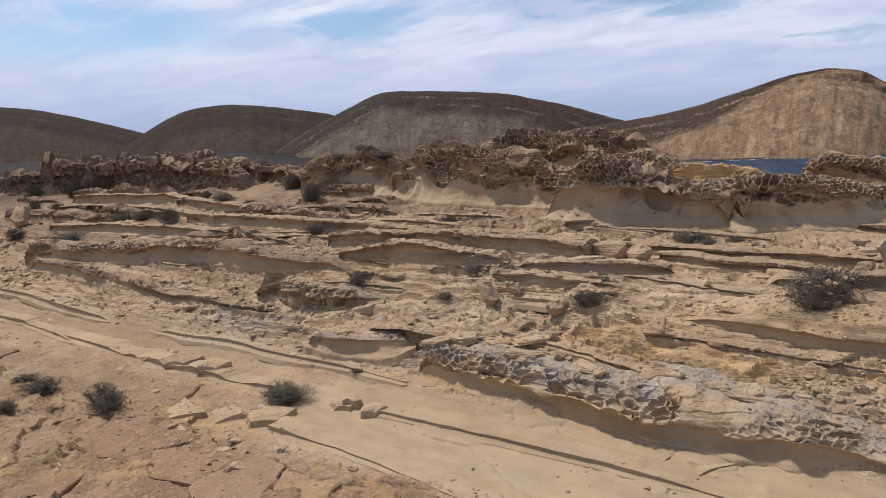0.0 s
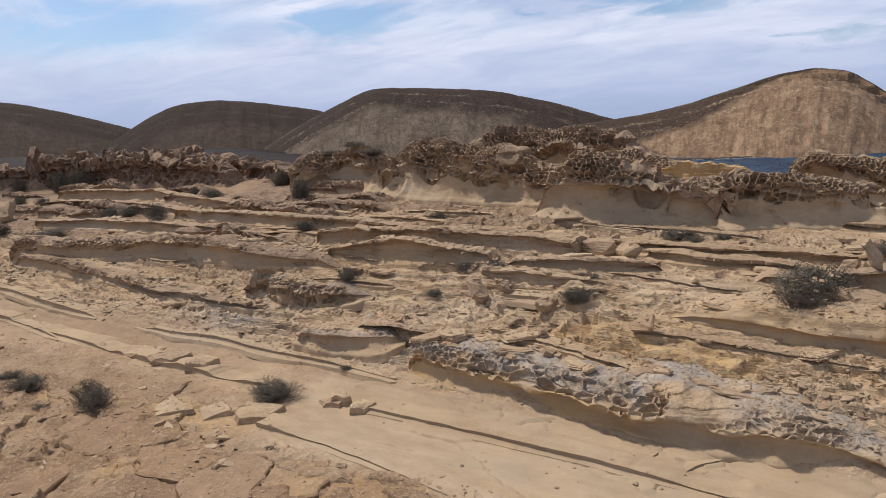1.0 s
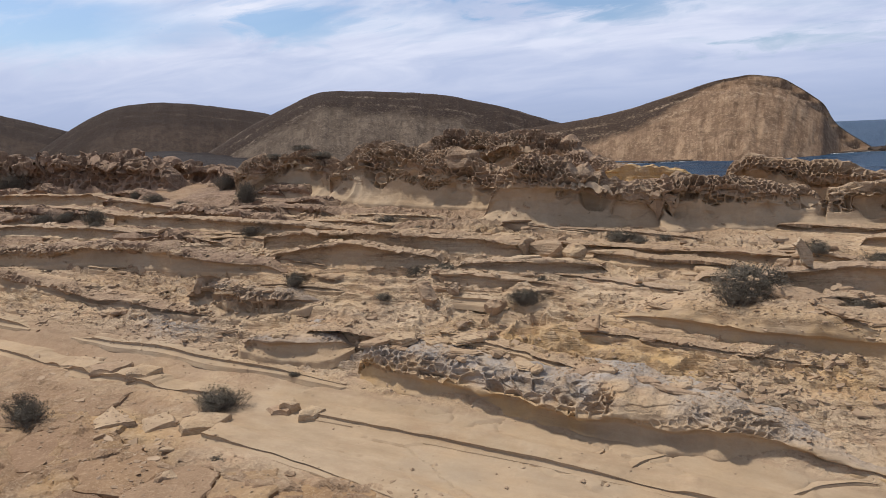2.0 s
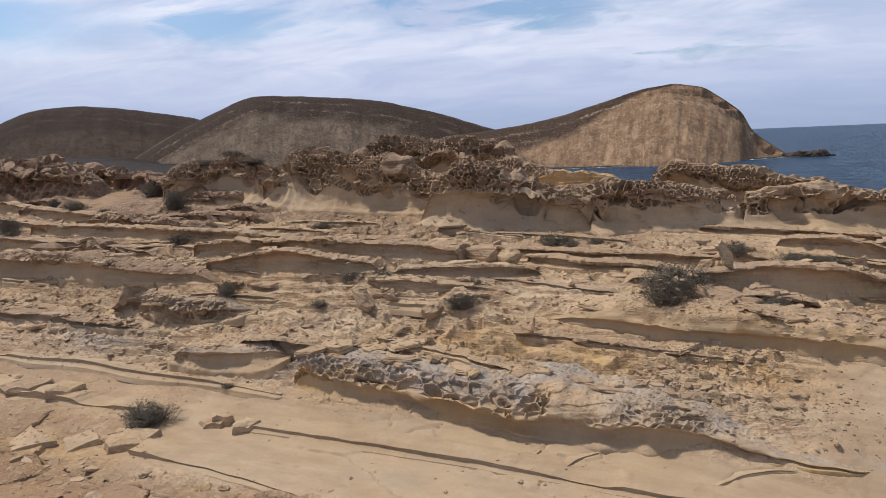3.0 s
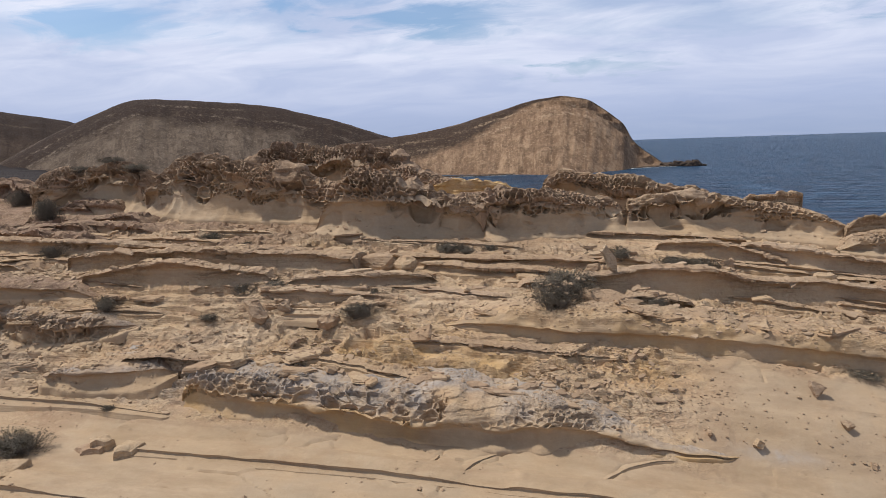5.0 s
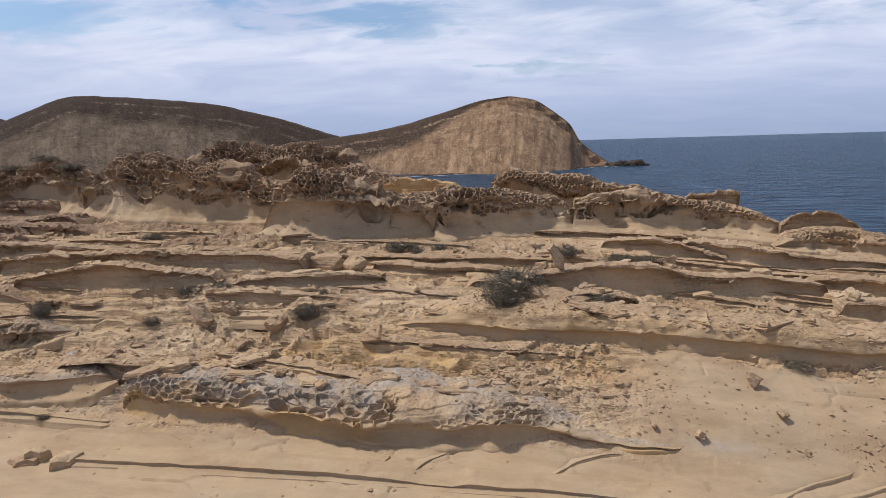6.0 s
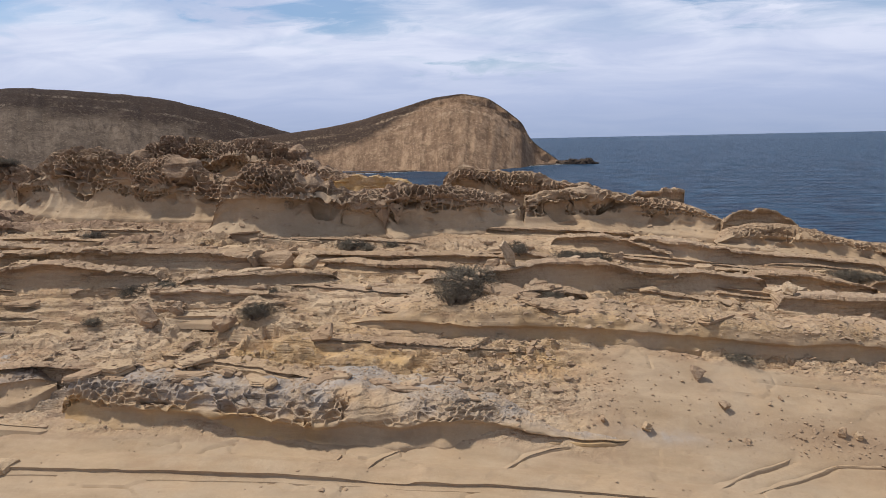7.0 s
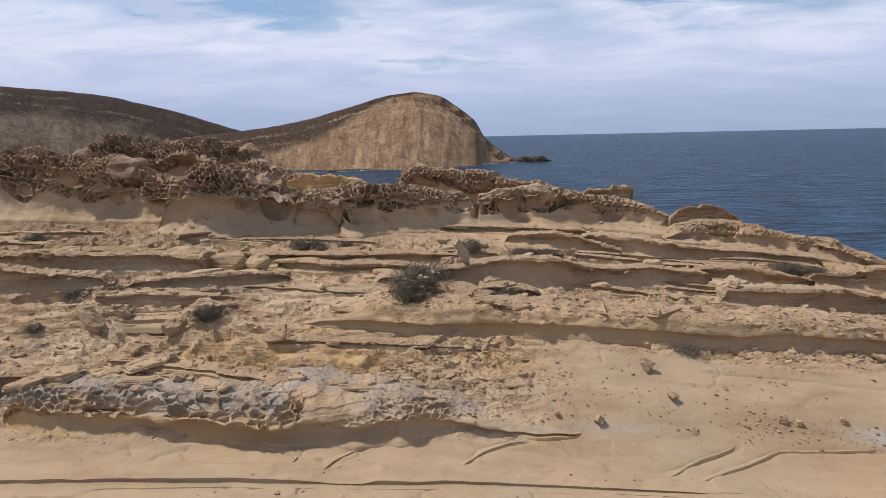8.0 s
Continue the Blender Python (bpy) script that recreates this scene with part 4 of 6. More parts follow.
rock("rock_ledge", TABLE, [(2.2, 10.6, 0.144), (2.41, 10.55, 0.24), (3.32, 10.28, 0.312), (4, 10.4, 0.18), (4.72, 10.58, 0.132), (5.81, 10.7, 0.108), (6.3, 10.5, 0.18)], 137,
     ends=(0.10, 0.15), **DARK)
rock("rock_ledge", TABLE, [(1, 10.6, 0.12), (1.82, 10.42, 0.288), (2.38, 10.4, 0.192), (2.93, 10.12, 0.096)], 138, ends=(0.12, 0.15), **DARK)
BED = "thin broken sandstone bed with a shaded edge"
rock("rock_ledge", BED, [(-3.95, 7.99, 0.06), (-3.1, 8.11, 0.14), (-2.35, 8.26, 0.15), (-1.9, 8.5, 0.07)], 141, ends=(0.15, 0.15), **DARK)
rock("rock_ledge", BED, [(-7.0, 7.8, 0.15), (-6.44, 7.8, 0.24), (-5.52, 7.82, 0.36), (-4.68, 7.93, 0.21), (-4.1, 8.06, 0.1)], 142, ends=(0.15, 0.15), **DARK)
rock("rock_ledge", BED, [(-7.6, 8.25, 0.2), (-6.8, 8.27, 0.27), (-5.35, 8.3, 0.32), (-4.46, 8.49, 0.23), (-3.75, 8.5, 0.25), (-3.05, 8.46, 0.27)], 143, ends=(0.15, 0.05), **{**DARK, "cell": 0.07, "pit": 0.03, "zone": (0.6, 1.1)})
rock("rock_ledge", BED, [(-2.95, 9.32, 0.07), (-2.21, 9.36, 0.08), (-0.98, 9.46, 0.08), (-0.31, 9.38, 0.11), (0.3, 9.55, 0.08)], 144, ends=(0.05, 0.15), **DARK)
rock("rock_ledge", BED, [(-2.3, 8.91, 0.10), (-1.69, 8.85, 0.12), (-0.93, 8.94, 0.09), (-0.3, 9.02, 0.05)], 145, ends=(0.10, 0.15), **DARK)
rock("rock_ledge", BED, [(-12.6, 9.25, 0.2), (-12.11, 9.21, 0.23), (-10.34, 9.18, 0.22), (-8.46, 8.98, 0.24), (-7.21, 8.9, 0.23), (-6.0, 8.83, 0.17)], 146, ends=(0.20, 0.15), **{**DARK, "cell": 0.08, "pit": 0.035, "zone": (0.5, 1.1), "res": 0.024})
rock("rock_ledge", BED, [(-20.5, 11.1, 0.25), (-19.11, 11.1, 0.30), (-16.01, 11.3, 0.26), (-12.49, 10.35, 0.22), (-10.3, 10.1, 0.13)], 147, ends=(0.25, 0.20), **{**DARK, "res": 0.035})
rock("rock_ledge", BED, [(-5.9, 8.76, 0.16), (-4.57, 8.72, 0.19), (-3.56, 8.86, 0.17), (-3.15, 8.87, 0.15)], 148, ends=(0.10, 0.07), **{**DARK, "cell": 0.06, "pit": 0.03, "zone": (0.4, 1.1), "patchy": 0.3})
rock("rock_ledge", BED, [(-0.05, 11.27, 0.10), (0.7, 11.25, 0.10), (1.68, 11.32, 0.12), (2.6, 11.26, 0.12)], 149, ends=(0.10, 0.10), **DARK)
rock("rock_ledge", BED, [(-16.5, 8.3, 0.15), (-14.0, 8.4, 0.2), (-12.0, 8.35, 0.22), (-9.5, 8.2, 0.2), (-8.3, 8.2, 0.08)], 150, ends=(0.25, 0.20), **{**DARK, "res": 0.03})
rock("rock_ledge", BED, [(-19.0, 9.7, 0.2), (-17.0, 9.9, 0.25), (-14.8, 9.9, 0.22), (-12.8, 9.75, 0.1)], 151, ends=(0.25, 0.20), **{**DARK, "res": 0.035})

def minor_beds():
    """Short broken beds that crop out between the larger ledges, all along the strike."""
    rng = random.Random(31)
    zones = [(-13, 5, 8.6, 10.8, 26), (-12, -2, 7.0, 8.6, 9), (-4, -1.5, 6.5, 7.0, 2), (1.5, 6.5, 7.8, 10.5, 18)]
    k = 0
    for x0, x1, y0, y1, count in zones:
        for _ in range(count):
            k += 1
            x, y, ln, hh = rng.uniform(x0, x1), rng.uniform(y0, y1), rng.uniform(0.8, 3.2), rng.uniform(0.025, 0.085)
            lean = rng.gauss(-0.02, 0.05)
            path = [(x + ln * f, y + lean * ln * f + rng.gauss(0, 0.03), hh * g) for f, g in ((0, rng.uniform(0.3, 1.0)), (0.3, rng.uniform(0.5, 1.2)), (0.6, rng.uniform(0.3, 1.2)), (1, rng.uniform(0.3, 0.8)))]
            rock("rock_ledge", "short broken sandstone bed cropping out of the slope", path, 500 + k, res=0.03, flare=0.04, under=0.03, over=0.035, back=rng.uniform(0.3, 0.6), rise=0.05, cell=0.05,
                 pit=0.012 if k % 3 == 0 else 0.0, zone=(0.6, 1.2), beds=0.025, lumps=0.008, wave=0.10, ends=(0.06, 0.12), crust=(0.5 if k % 2 else 0.2, 0.8, 1.1), patchy=0.45, chip=0.7,
                 group="short beds on the slope")


minor_beds()

def pitted_beds():
    """Dark pitted beds that stand about on the upper left slope."""
    rng = random.Random(47)
    for k in range(24):
        x, y, ln, hh = rng.uniform(-25, -9), rng.uniform(7.6, 12.6), rng.uniform(1.2, 3.6), rng.uniform(0.12, 0.38)
        if x > -11 and y < 8.6:
            continue
        path = [(x + ln * f, y + rng.gauss(0, 0.06), hh * rng.uniform(0.5, 1.1)) for f in (0, 0.25, 0.5, 0.75, 1)]
        rock("rock_ledge", "dark pitted sandstone bed on the upper slope", path, 640 + k, res=0.034, under=0.06, over=0.06, back=0.7, rise=0.03, cell=0.17, pit=0.07, zone=(0.25, 1.4),
             lumps=0.06, wave=0.12, ends=(0.2, 0.3), crust=(1.0, 0.3, 1.6), patchy=0.3, dome=0.15, eave=0.7, crown_worn=0.0, shelves=0.06, chip=0.0, group="pitted beds on the upper slope")


pitted_beds()

# the tafoni outcrops along the skyline
TAFONI = dict(res=0.0092, under=0.14, over=0.10, chip=0.0, back=0.7, rise=0.02, cell=0.11, pit=0.115, shelves=0.09, zone=(0.50, 1.35), lumps=0.03, wave=0.14, patchy=0.30, crust=(0.65, 0.66, 1.7),
              sink=0.2, category="rock outcrop", group="honeycombed outcrops on the ridge", dome=0.30, flare=0.24, scoop=0.5, beds=0.004, eave=0.62, sag=0.22)
T1 = "mushroom-shaped sandstone outcrop with honeycomb weathering and smooth foot"
rock("rock_outcrop", "honeycombed sandstone outcrop with a dark round hole", [(-11.9, 12.1, 0.8), (-11.4, 12.12, 0.95), (-10.77, 12.3, 1.08), (-10.1, 12.5, 1.08), (-9.5, 12.4, 0.9), (-9.0, 12.2, 0.5)], 161,
     ends=(0.2, 0.5), **TAFONI)
rock("rock_outcrop", T1, [(-9.2, 12.35, 0.35), (-8.85, 12.15, 0.75), (-8.55, 12.02, 0.98), (-8.04, 11.9, 1.19), (-7.37, 11.75, 1.21), (-6.54, 11.6, 1.11), (-5.74, 11.43, 1.04), (-5.23, 11.4, 0.9), (-4.8, 11.4, 0.75),
     (-4.3, 11.4, 0.6), (-3.9, 11.45, 0.4)], 162, ends=(0.15, 0.5), **TAFONI)
rock("rock_outcrop", "pale rounded sandstone outcrop with large scooped hollows", [(-4.66, 10.62, 0.45), (-4.45, 10.5, 0.75), (-4.23, 10.5, 0.95), (-3.89, 10.43, 1.12), (-3.55, 10.48, 1.16), (-2.9, 10.68, 1.02), (-2.44, 10.8, 0.84),
     (-2.13, 10.91, 0.78), (-1.8, 11.0, 0.74), (-1.45, 11.12, 0.72)], 163, ends=(0.45, 0.12), **{**TAFONI, "cell": 0.125, "zone": (0.44, 1.3), "scoop": 0.6, "under": 0.2, "eave": 0.66})
rock("rock_outcrop", "dark honeycombed crest of sandstone on the ridge", [(-7.6, 13.4, 0.7), (-7.2, 13.4, 1.15), (-6.72, 13.4, 1.2), (-6.43, 13.4, 1.12), (-5.84, 13.4, 1.2), (-4.91, 13.4, 1.12), (-4.02, 13.35, 1.02),
     (-3.59, 13.3, 0.82), (-3.16, 13.3, 0.72), (-2.74, 13.3, 0.63), (-2.2, 13.3, 0.5)], 164, ends=(0.15, 0.4), **{**TAFONI, "zone": (0.42, 1.5), "crust": (0.8, 0.6, 1.7), "patchy": 0.36, "under": 0.24, "over": 0.14, "cell": 0.10})
rock("rock_outcrop", "low tan rock step with a vertical crack", [(-2.47, 10.82, 0.42), (-2.2, 10.9, 0.5), (-1.84, 10.98, 0.5), (-1.45, 11.12, 0.42)], 165, ends=(0.1, 0.1),
     **{**TAFONI, "over": 0.08, "under": 0.10, "pit": 0.05, "zone": (0.8, 1.1), "crust": (0.4, 0.85, 1.1), "cell": 0.09, "back": 0.9, "scoop": 0.0, "dome": 0.15, "eave": 0.8, "flare": 0.15})
rock("rock_outcrop", "yellow ochre sandstone bench with a flat top", [(-3.1, 12.6, 0.5), (-2.87, 12.6, 0.62), (-2.44, 12.6, 0.72), (-1.98, 12.6, 0.70), (-1.53, 12.6, 0.66), (-1.0, 12.6, 0.5)], 166, ends=(0.2, 0.4), res=0.016,
     under=0.0, over=0.0, back=1.2, rise=0.03, pit=0.0, lumps=0.04, wave=0.10, crust=(0.0, 0.9, 1.1), ochre=0.85, bare=0.3, flare=0.9, beds=0.02, chip=0.2, category="rock outcrop", group="honeycombed outcrops on the ridge")
rock("rock_outcrop", "honeycombed sandstone outcrop with fine lattice walls", [(-1.75, 11.02, 0.7), (-1.5, 11.1, 0.8), (-1.36, 11.17, 0.87), (-0.82, 11.25, 0.82), (-0.05, 11.42, 0.70), (0.3, 11.52, 0.64), (0.63, 11.62, 0.55), (0.95, 11.8, 0.4)], 167,
     ends=(0.05, 0.3), **{**TAFONI, "zone": (0.36, 1.4), "patchy": 0.22, "under": 0.05, "flare": 0.45, "cell": 0.12, "scoop": 0.36, "eave": 0.7})
rock("rock_outcrop", "sandstone fin with scooped hollows on the ridge", [(-0.95, 13.2, 0.5), (-0.72, 13.2, 0.76), (-0.56, 13.2, 0.98), (-0.08, 13.2, 0.93), (0.77, 13.2, 0.81), (1.59, 13.2, 0.73), (2.21, 13.2, 0.7), (2.5, 13.2, 0.5)], 168,
     ends=(0.1, 0.2), **{**TAFONI, "res": 0.010, "over": 0.08, "cell": 0.12, "zone": (0.46, 1.2), "crust": (0.5, 0.6, 1.5), "dome": 0.14, "eave": 0.75, "shelves": 0.06})
WALL = {**TAFONI, "flare": 0.40, "under": 0.05, "over": 0.05, "dome": 0.12, "eave": 0.80, "zone": (0.56, 1.2), "scoop": 0.4, "shelves": 0.05, "crust": (0.4, 0.75, 1.4)}
rock("rock_outcrop", "concave sandstone wall with a honeycombed upper edge", [(0.62, 11.62, 0.48), (0.75, 11.6, 0.54), (1.15, 11.75, 0.71), (1.6, 11.92, 0.70), (2.06, 12.02, 0.67), (2.69, 12.08, 0.58), (3.3, 12.1, 0.52),
     (3.9, 12.1, 0.42), (4.4, 12.1, 0.28), (4.8, 12.1, 0.14)], 169, ends=(0.06, 0.5), **{**WALL, "cell": 0.13})
rock("rock_outcrop", "thin jagged plate of sandstone on the rim", [(2.55, 12.6, 0.52), (2.84, 12.6, 0.60), (3.1, 12.6, 0.68), (3.4, 12.6, 0.72), (3.66, 12.6, 0.76), (3.74, 12.6, 0.72)], 170, ends=(0.25, 0.03), res=0.014, under=0.10, over=0.05, back=0.35,
     rise=0.02, pit=0.0, lumps=0.03, wave=0.08, crust=(0.3, 0.8, 1.2), flare=0.10, beds=0.02, chip=0.6, category="rock outcrop", group="honeycombed outcrops on the ridge")
rock("rock_outcrop", "thin jagged plate of sandstone on the rim", [(4.15, 12.0, 0.24), (4.35, 12.0, 0.43), (4.62, 12.0, 0.52), (4.88, 12.0, 0.58), (5.3, 12.0, 0.55), (5.5, 12.0, 0.42), (5.7, 12.0, 0.28)], 174, ends=(0.05, 0.15), res=0.014, under=0.08,
     over=0.04, back=0.35, rise=-0.05, pit=0.0, lumps=0.03, wave=0.06, crust=(0.3, 0.8, 1.2), flare=0.10, beds=0.02, chip=0.6, category="rock outcrop", group="honeycombed outcrops on the ridge")
rock("rock_outcrop", "low crumbling honeycombed rim of sandstone", [(3.9, 11.45, 0.16), (4.3, 11.4, 0.24), (5.19, 11.35, 0.38), (5.6, 11.35, 0.34), (6.2, 11.35, 0.31), (6.71, 11.35, 0.34), (7.01, 11.35, 0.34), (7.44, 11.3, 0.24), (8.2, 11.2, 0.15)], 171,
     ends=(0.3, 0.4), **{**WALL, "res": 0.012, "cell": 0.10, "pit": 0.06, "flare": 0.25, "zone": (0.5, 1.3), "dome": 0.2, "eave": 0.6, "over": 0.06, "scoop": 0.3})
FARBAND = {**TAFONI, "res": 0.026, "dome": 0.3, "scoop": 0.0, "cell": 0.30, "pit": 0.22, "under": 0.2, "over": 0.15, "zone": (0.12, 1.8), "patchy": 0.10, "crust": (1.0, -0.1, 1.9), "lumps": 0.06, "shelves": 0.25, "wall": 0.035, "eave": 0.8,
           "crown_worn": 0.0, "flare": 0.1}
rock("rock_outcrop", "dark deeply pitted sandstone band at the back", [(-28.5, 12.3, 0.6), (-25.55, 12.38, 0.82), (-24.15, 12.66, 1.03), (-22.66, 12.83, 1.18), (-21.24, 12.95, 0.95), (-19.1, 12.8, 1.02), (-17.33, 12.94, 0.92),
     (-15.8, 13.1, 0.75), (-15.0, 13.2, 0.4)], 172, ends=(0.8, 0.5), **FARBAND)
rock("rock_outcrop", "dark deeply pitted sandstone band at the back", [(-30.0, 18.0, 0.7), (-28.12, 18.2, 0.9), (-25.11, 17.8, 0.92), (-21.37, 16.6, 0.82), (-16.31, 14.6, 0.56), (-13.37, 13.5, 0.48), (-12.2, 13.2, 0.3)], 173,
     ends=(0.8, 0.5), **FARBAND)


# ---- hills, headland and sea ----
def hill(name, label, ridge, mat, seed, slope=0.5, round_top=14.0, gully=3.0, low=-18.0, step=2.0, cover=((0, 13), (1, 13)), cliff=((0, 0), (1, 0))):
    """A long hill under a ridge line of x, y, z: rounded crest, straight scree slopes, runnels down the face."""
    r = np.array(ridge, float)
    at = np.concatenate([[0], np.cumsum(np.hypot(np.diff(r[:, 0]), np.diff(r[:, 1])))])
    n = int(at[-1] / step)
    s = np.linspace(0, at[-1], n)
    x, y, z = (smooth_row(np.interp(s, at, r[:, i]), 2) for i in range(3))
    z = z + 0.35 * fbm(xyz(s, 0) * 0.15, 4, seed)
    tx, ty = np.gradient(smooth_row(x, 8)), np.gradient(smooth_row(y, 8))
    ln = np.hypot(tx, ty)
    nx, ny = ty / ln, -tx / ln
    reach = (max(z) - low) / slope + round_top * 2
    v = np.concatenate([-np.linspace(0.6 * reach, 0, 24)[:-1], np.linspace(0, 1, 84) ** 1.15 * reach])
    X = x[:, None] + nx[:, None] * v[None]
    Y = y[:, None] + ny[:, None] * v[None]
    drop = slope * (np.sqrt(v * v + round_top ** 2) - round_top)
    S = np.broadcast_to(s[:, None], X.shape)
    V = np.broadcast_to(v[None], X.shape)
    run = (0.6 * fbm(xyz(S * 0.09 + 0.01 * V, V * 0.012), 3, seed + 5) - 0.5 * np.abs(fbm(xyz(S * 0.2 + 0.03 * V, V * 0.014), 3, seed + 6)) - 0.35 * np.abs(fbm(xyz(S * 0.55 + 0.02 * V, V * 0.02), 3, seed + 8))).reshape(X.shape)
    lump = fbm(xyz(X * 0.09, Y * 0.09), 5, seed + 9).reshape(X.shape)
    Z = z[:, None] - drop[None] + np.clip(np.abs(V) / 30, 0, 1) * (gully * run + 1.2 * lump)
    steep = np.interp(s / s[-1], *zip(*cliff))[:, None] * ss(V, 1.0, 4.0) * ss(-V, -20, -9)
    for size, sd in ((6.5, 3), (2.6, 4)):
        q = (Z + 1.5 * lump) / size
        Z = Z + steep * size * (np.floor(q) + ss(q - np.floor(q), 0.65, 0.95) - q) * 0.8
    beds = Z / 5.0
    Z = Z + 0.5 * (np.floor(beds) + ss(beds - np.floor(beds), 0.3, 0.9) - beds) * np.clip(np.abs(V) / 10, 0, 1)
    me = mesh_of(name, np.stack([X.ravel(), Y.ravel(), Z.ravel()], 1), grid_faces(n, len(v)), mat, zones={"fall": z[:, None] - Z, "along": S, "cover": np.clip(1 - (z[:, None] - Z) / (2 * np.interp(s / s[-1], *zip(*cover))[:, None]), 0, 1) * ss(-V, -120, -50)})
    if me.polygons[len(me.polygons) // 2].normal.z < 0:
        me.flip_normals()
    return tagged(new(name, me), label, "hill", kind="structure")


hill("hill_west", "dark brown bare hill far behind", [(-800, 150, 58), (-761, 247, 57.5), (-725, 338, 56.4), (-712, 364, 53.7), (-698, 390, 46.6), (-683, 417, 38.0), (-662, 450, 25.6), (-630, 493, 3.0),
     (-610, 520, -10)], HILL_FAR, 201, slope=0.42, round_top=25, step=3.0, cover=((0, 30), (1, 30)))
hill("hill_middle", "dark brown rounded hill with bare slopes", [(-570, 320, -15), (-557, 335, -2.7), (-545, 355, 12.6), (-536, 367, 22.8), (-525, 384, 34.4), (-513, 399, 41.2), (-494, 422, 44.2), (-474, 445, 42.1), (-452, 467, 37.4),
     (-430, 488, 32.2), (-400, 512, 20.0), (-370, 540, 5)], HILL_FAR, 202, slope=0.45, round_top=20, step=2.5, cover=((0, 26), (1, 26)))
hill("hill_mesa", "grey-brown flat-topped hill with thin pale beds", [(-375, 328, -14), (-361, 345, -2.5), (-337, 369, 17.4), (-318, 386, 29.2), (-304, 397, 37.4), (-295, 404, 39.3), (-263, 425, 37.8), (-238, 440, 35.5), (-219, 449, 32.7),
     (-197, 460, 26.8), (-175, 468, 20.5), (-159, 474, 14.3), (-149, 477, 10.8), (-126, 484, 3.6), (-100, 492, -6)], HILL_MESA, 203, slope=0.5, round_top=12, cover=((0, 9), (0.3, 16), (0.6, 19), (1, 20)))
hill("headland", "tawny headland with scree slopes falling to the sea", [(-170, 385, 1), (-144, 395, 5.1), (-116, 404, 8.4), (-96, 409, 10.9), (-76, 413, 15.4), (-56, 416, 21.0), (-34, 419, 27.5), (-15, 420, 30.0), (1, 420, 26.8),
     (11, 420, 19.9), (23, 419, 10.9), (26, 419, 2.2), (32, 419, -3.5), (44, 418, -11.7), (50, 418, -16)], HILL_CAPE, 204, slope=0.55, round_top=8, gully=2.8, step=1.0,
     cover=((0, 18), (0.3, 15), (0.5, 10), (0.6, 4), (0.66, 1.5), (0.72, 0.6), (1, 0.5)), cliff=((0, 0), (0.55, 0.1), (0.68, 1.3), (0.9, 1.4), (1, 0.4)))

SHORE = [(-95, 322), (-79, 328), (-52, 333), (-24, 350), (6, 368), (23, 381), (42, 398), (63, 400)]


def build_sea():
    xs = np.concatenate([np.linspace(-5200, -800, 12), np.linspace(-700, 700, 30), np.linspace(800, 5200, 12)])
    ys = np.concatenate([np.linspace(-5200, -300, 8), np.linspace(-200, 800, 30), np.linspace(1000, 5200, 12)])
    x, y = np.meshgrid(xs, ys)
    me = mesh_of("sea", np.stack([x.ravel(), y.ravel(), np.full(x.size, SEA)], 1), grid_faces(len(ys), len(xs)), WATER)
    tagged(new("sea", me), "dark blue wind-ruffled sea with small whitecaps", "sea", kind="structure")


build_sea()


def lump_mesh(name, mat, rx, ry, rz, seed, rough=0.25, cuts=3):
    bm = bmesh.new()
    bmesh.ops.create_icosphere(bm, subdivisions=cuts, radius=1.0)
    for v in bm.verts:
        k = 1 + rough * noise.fractal(v.co * 1.6 + Vector((seed, 0, 0)), 0.9, 2.0, 4) + 0.5 * rough * noise.noise(v.co * 5 + Vector((0, seed, 0)))
        v.co = Vector((v.co.x * rx, v.co.y * ry, v.co.z * rz)) * k
    me = bpy.data.meshes.new(name)
    bm.to_mesh(me)
    bm.free()
    me.materials.append(mat)
    return me


def along(pts, step):
    out = []
    for a, b in zip(pts[:-1], pts[1:]):
        d = math.dist(a, b)
        for i in range(max(int(d / step), 1)):
            t = i * step / d
            out.append((a[0] + (b[0] - a[0]) * t, a[1] + (b[1] - a[1]) * t))
    return out


def shore_strip():
    """Dark wave-washed boulders at the headland's foot, and the foam in front of them."""
    rng = random.Random(5)
    verts, faces, fv, ff = [], [], [], []
    base = lump_mesh("boulder", SHORE_ROCK, 1, 1, 1, 3, 0.35, 1)
    bco = np.array([v.co for v in base.vertices])
    bf = [tuple(p.vertices) for p in base.polygons]
    bpy.data.meshes.remove(base)
    for x, y in along(SHORE, 0.55):
        for k in range(2):
            r = rng.uniform(0.35, 1.3)
            px, py = x + rng.uniform(-1, 1), y + rng.uniform(-0.5, 3.5)
            o = len(verts)
            verts.extend((bco * np.array([r * rng.uniform(1, 1.8), r, 0.6 * r]) + np.array([px, py, SEA + 0.1])).tolist())
            faces.extend([tuple(i + o for i in f) for f in bf])
        if rng.random() < 0.8:
            w, o = rng.uniform(0.4, 1.8), len(fv)
            cx, cy, wide = x + rng.uniform(-1, 1), y - rng.uniform(0.6, 2.6), rng.uniform(0.6, 2.2)
            for i in range(8):
                a = i * math.tau / 8
                k = rng.uniform(0.5, 1.1)
                fv.append((cx + wide * k * math.cos(a), cy + 0.55 * w * k * math.sin(a), SEA + 0.05 + 0.02 * rng.random()))
            ff.append(tuple(range(o, o + 8)))
    tagged(new("shore_boulders", mesh_of("shore_boulders", verts, faces, SHORE_ROCK, False)), "dark wet boulders along the foot of the headland", "boulders", kind="stuff")
    tagged(new("surf_foam", mesh_of("surf_foam", fv, ff, FOAM, False)), "white surf along the headland's shore", "foam", kind="stuff")


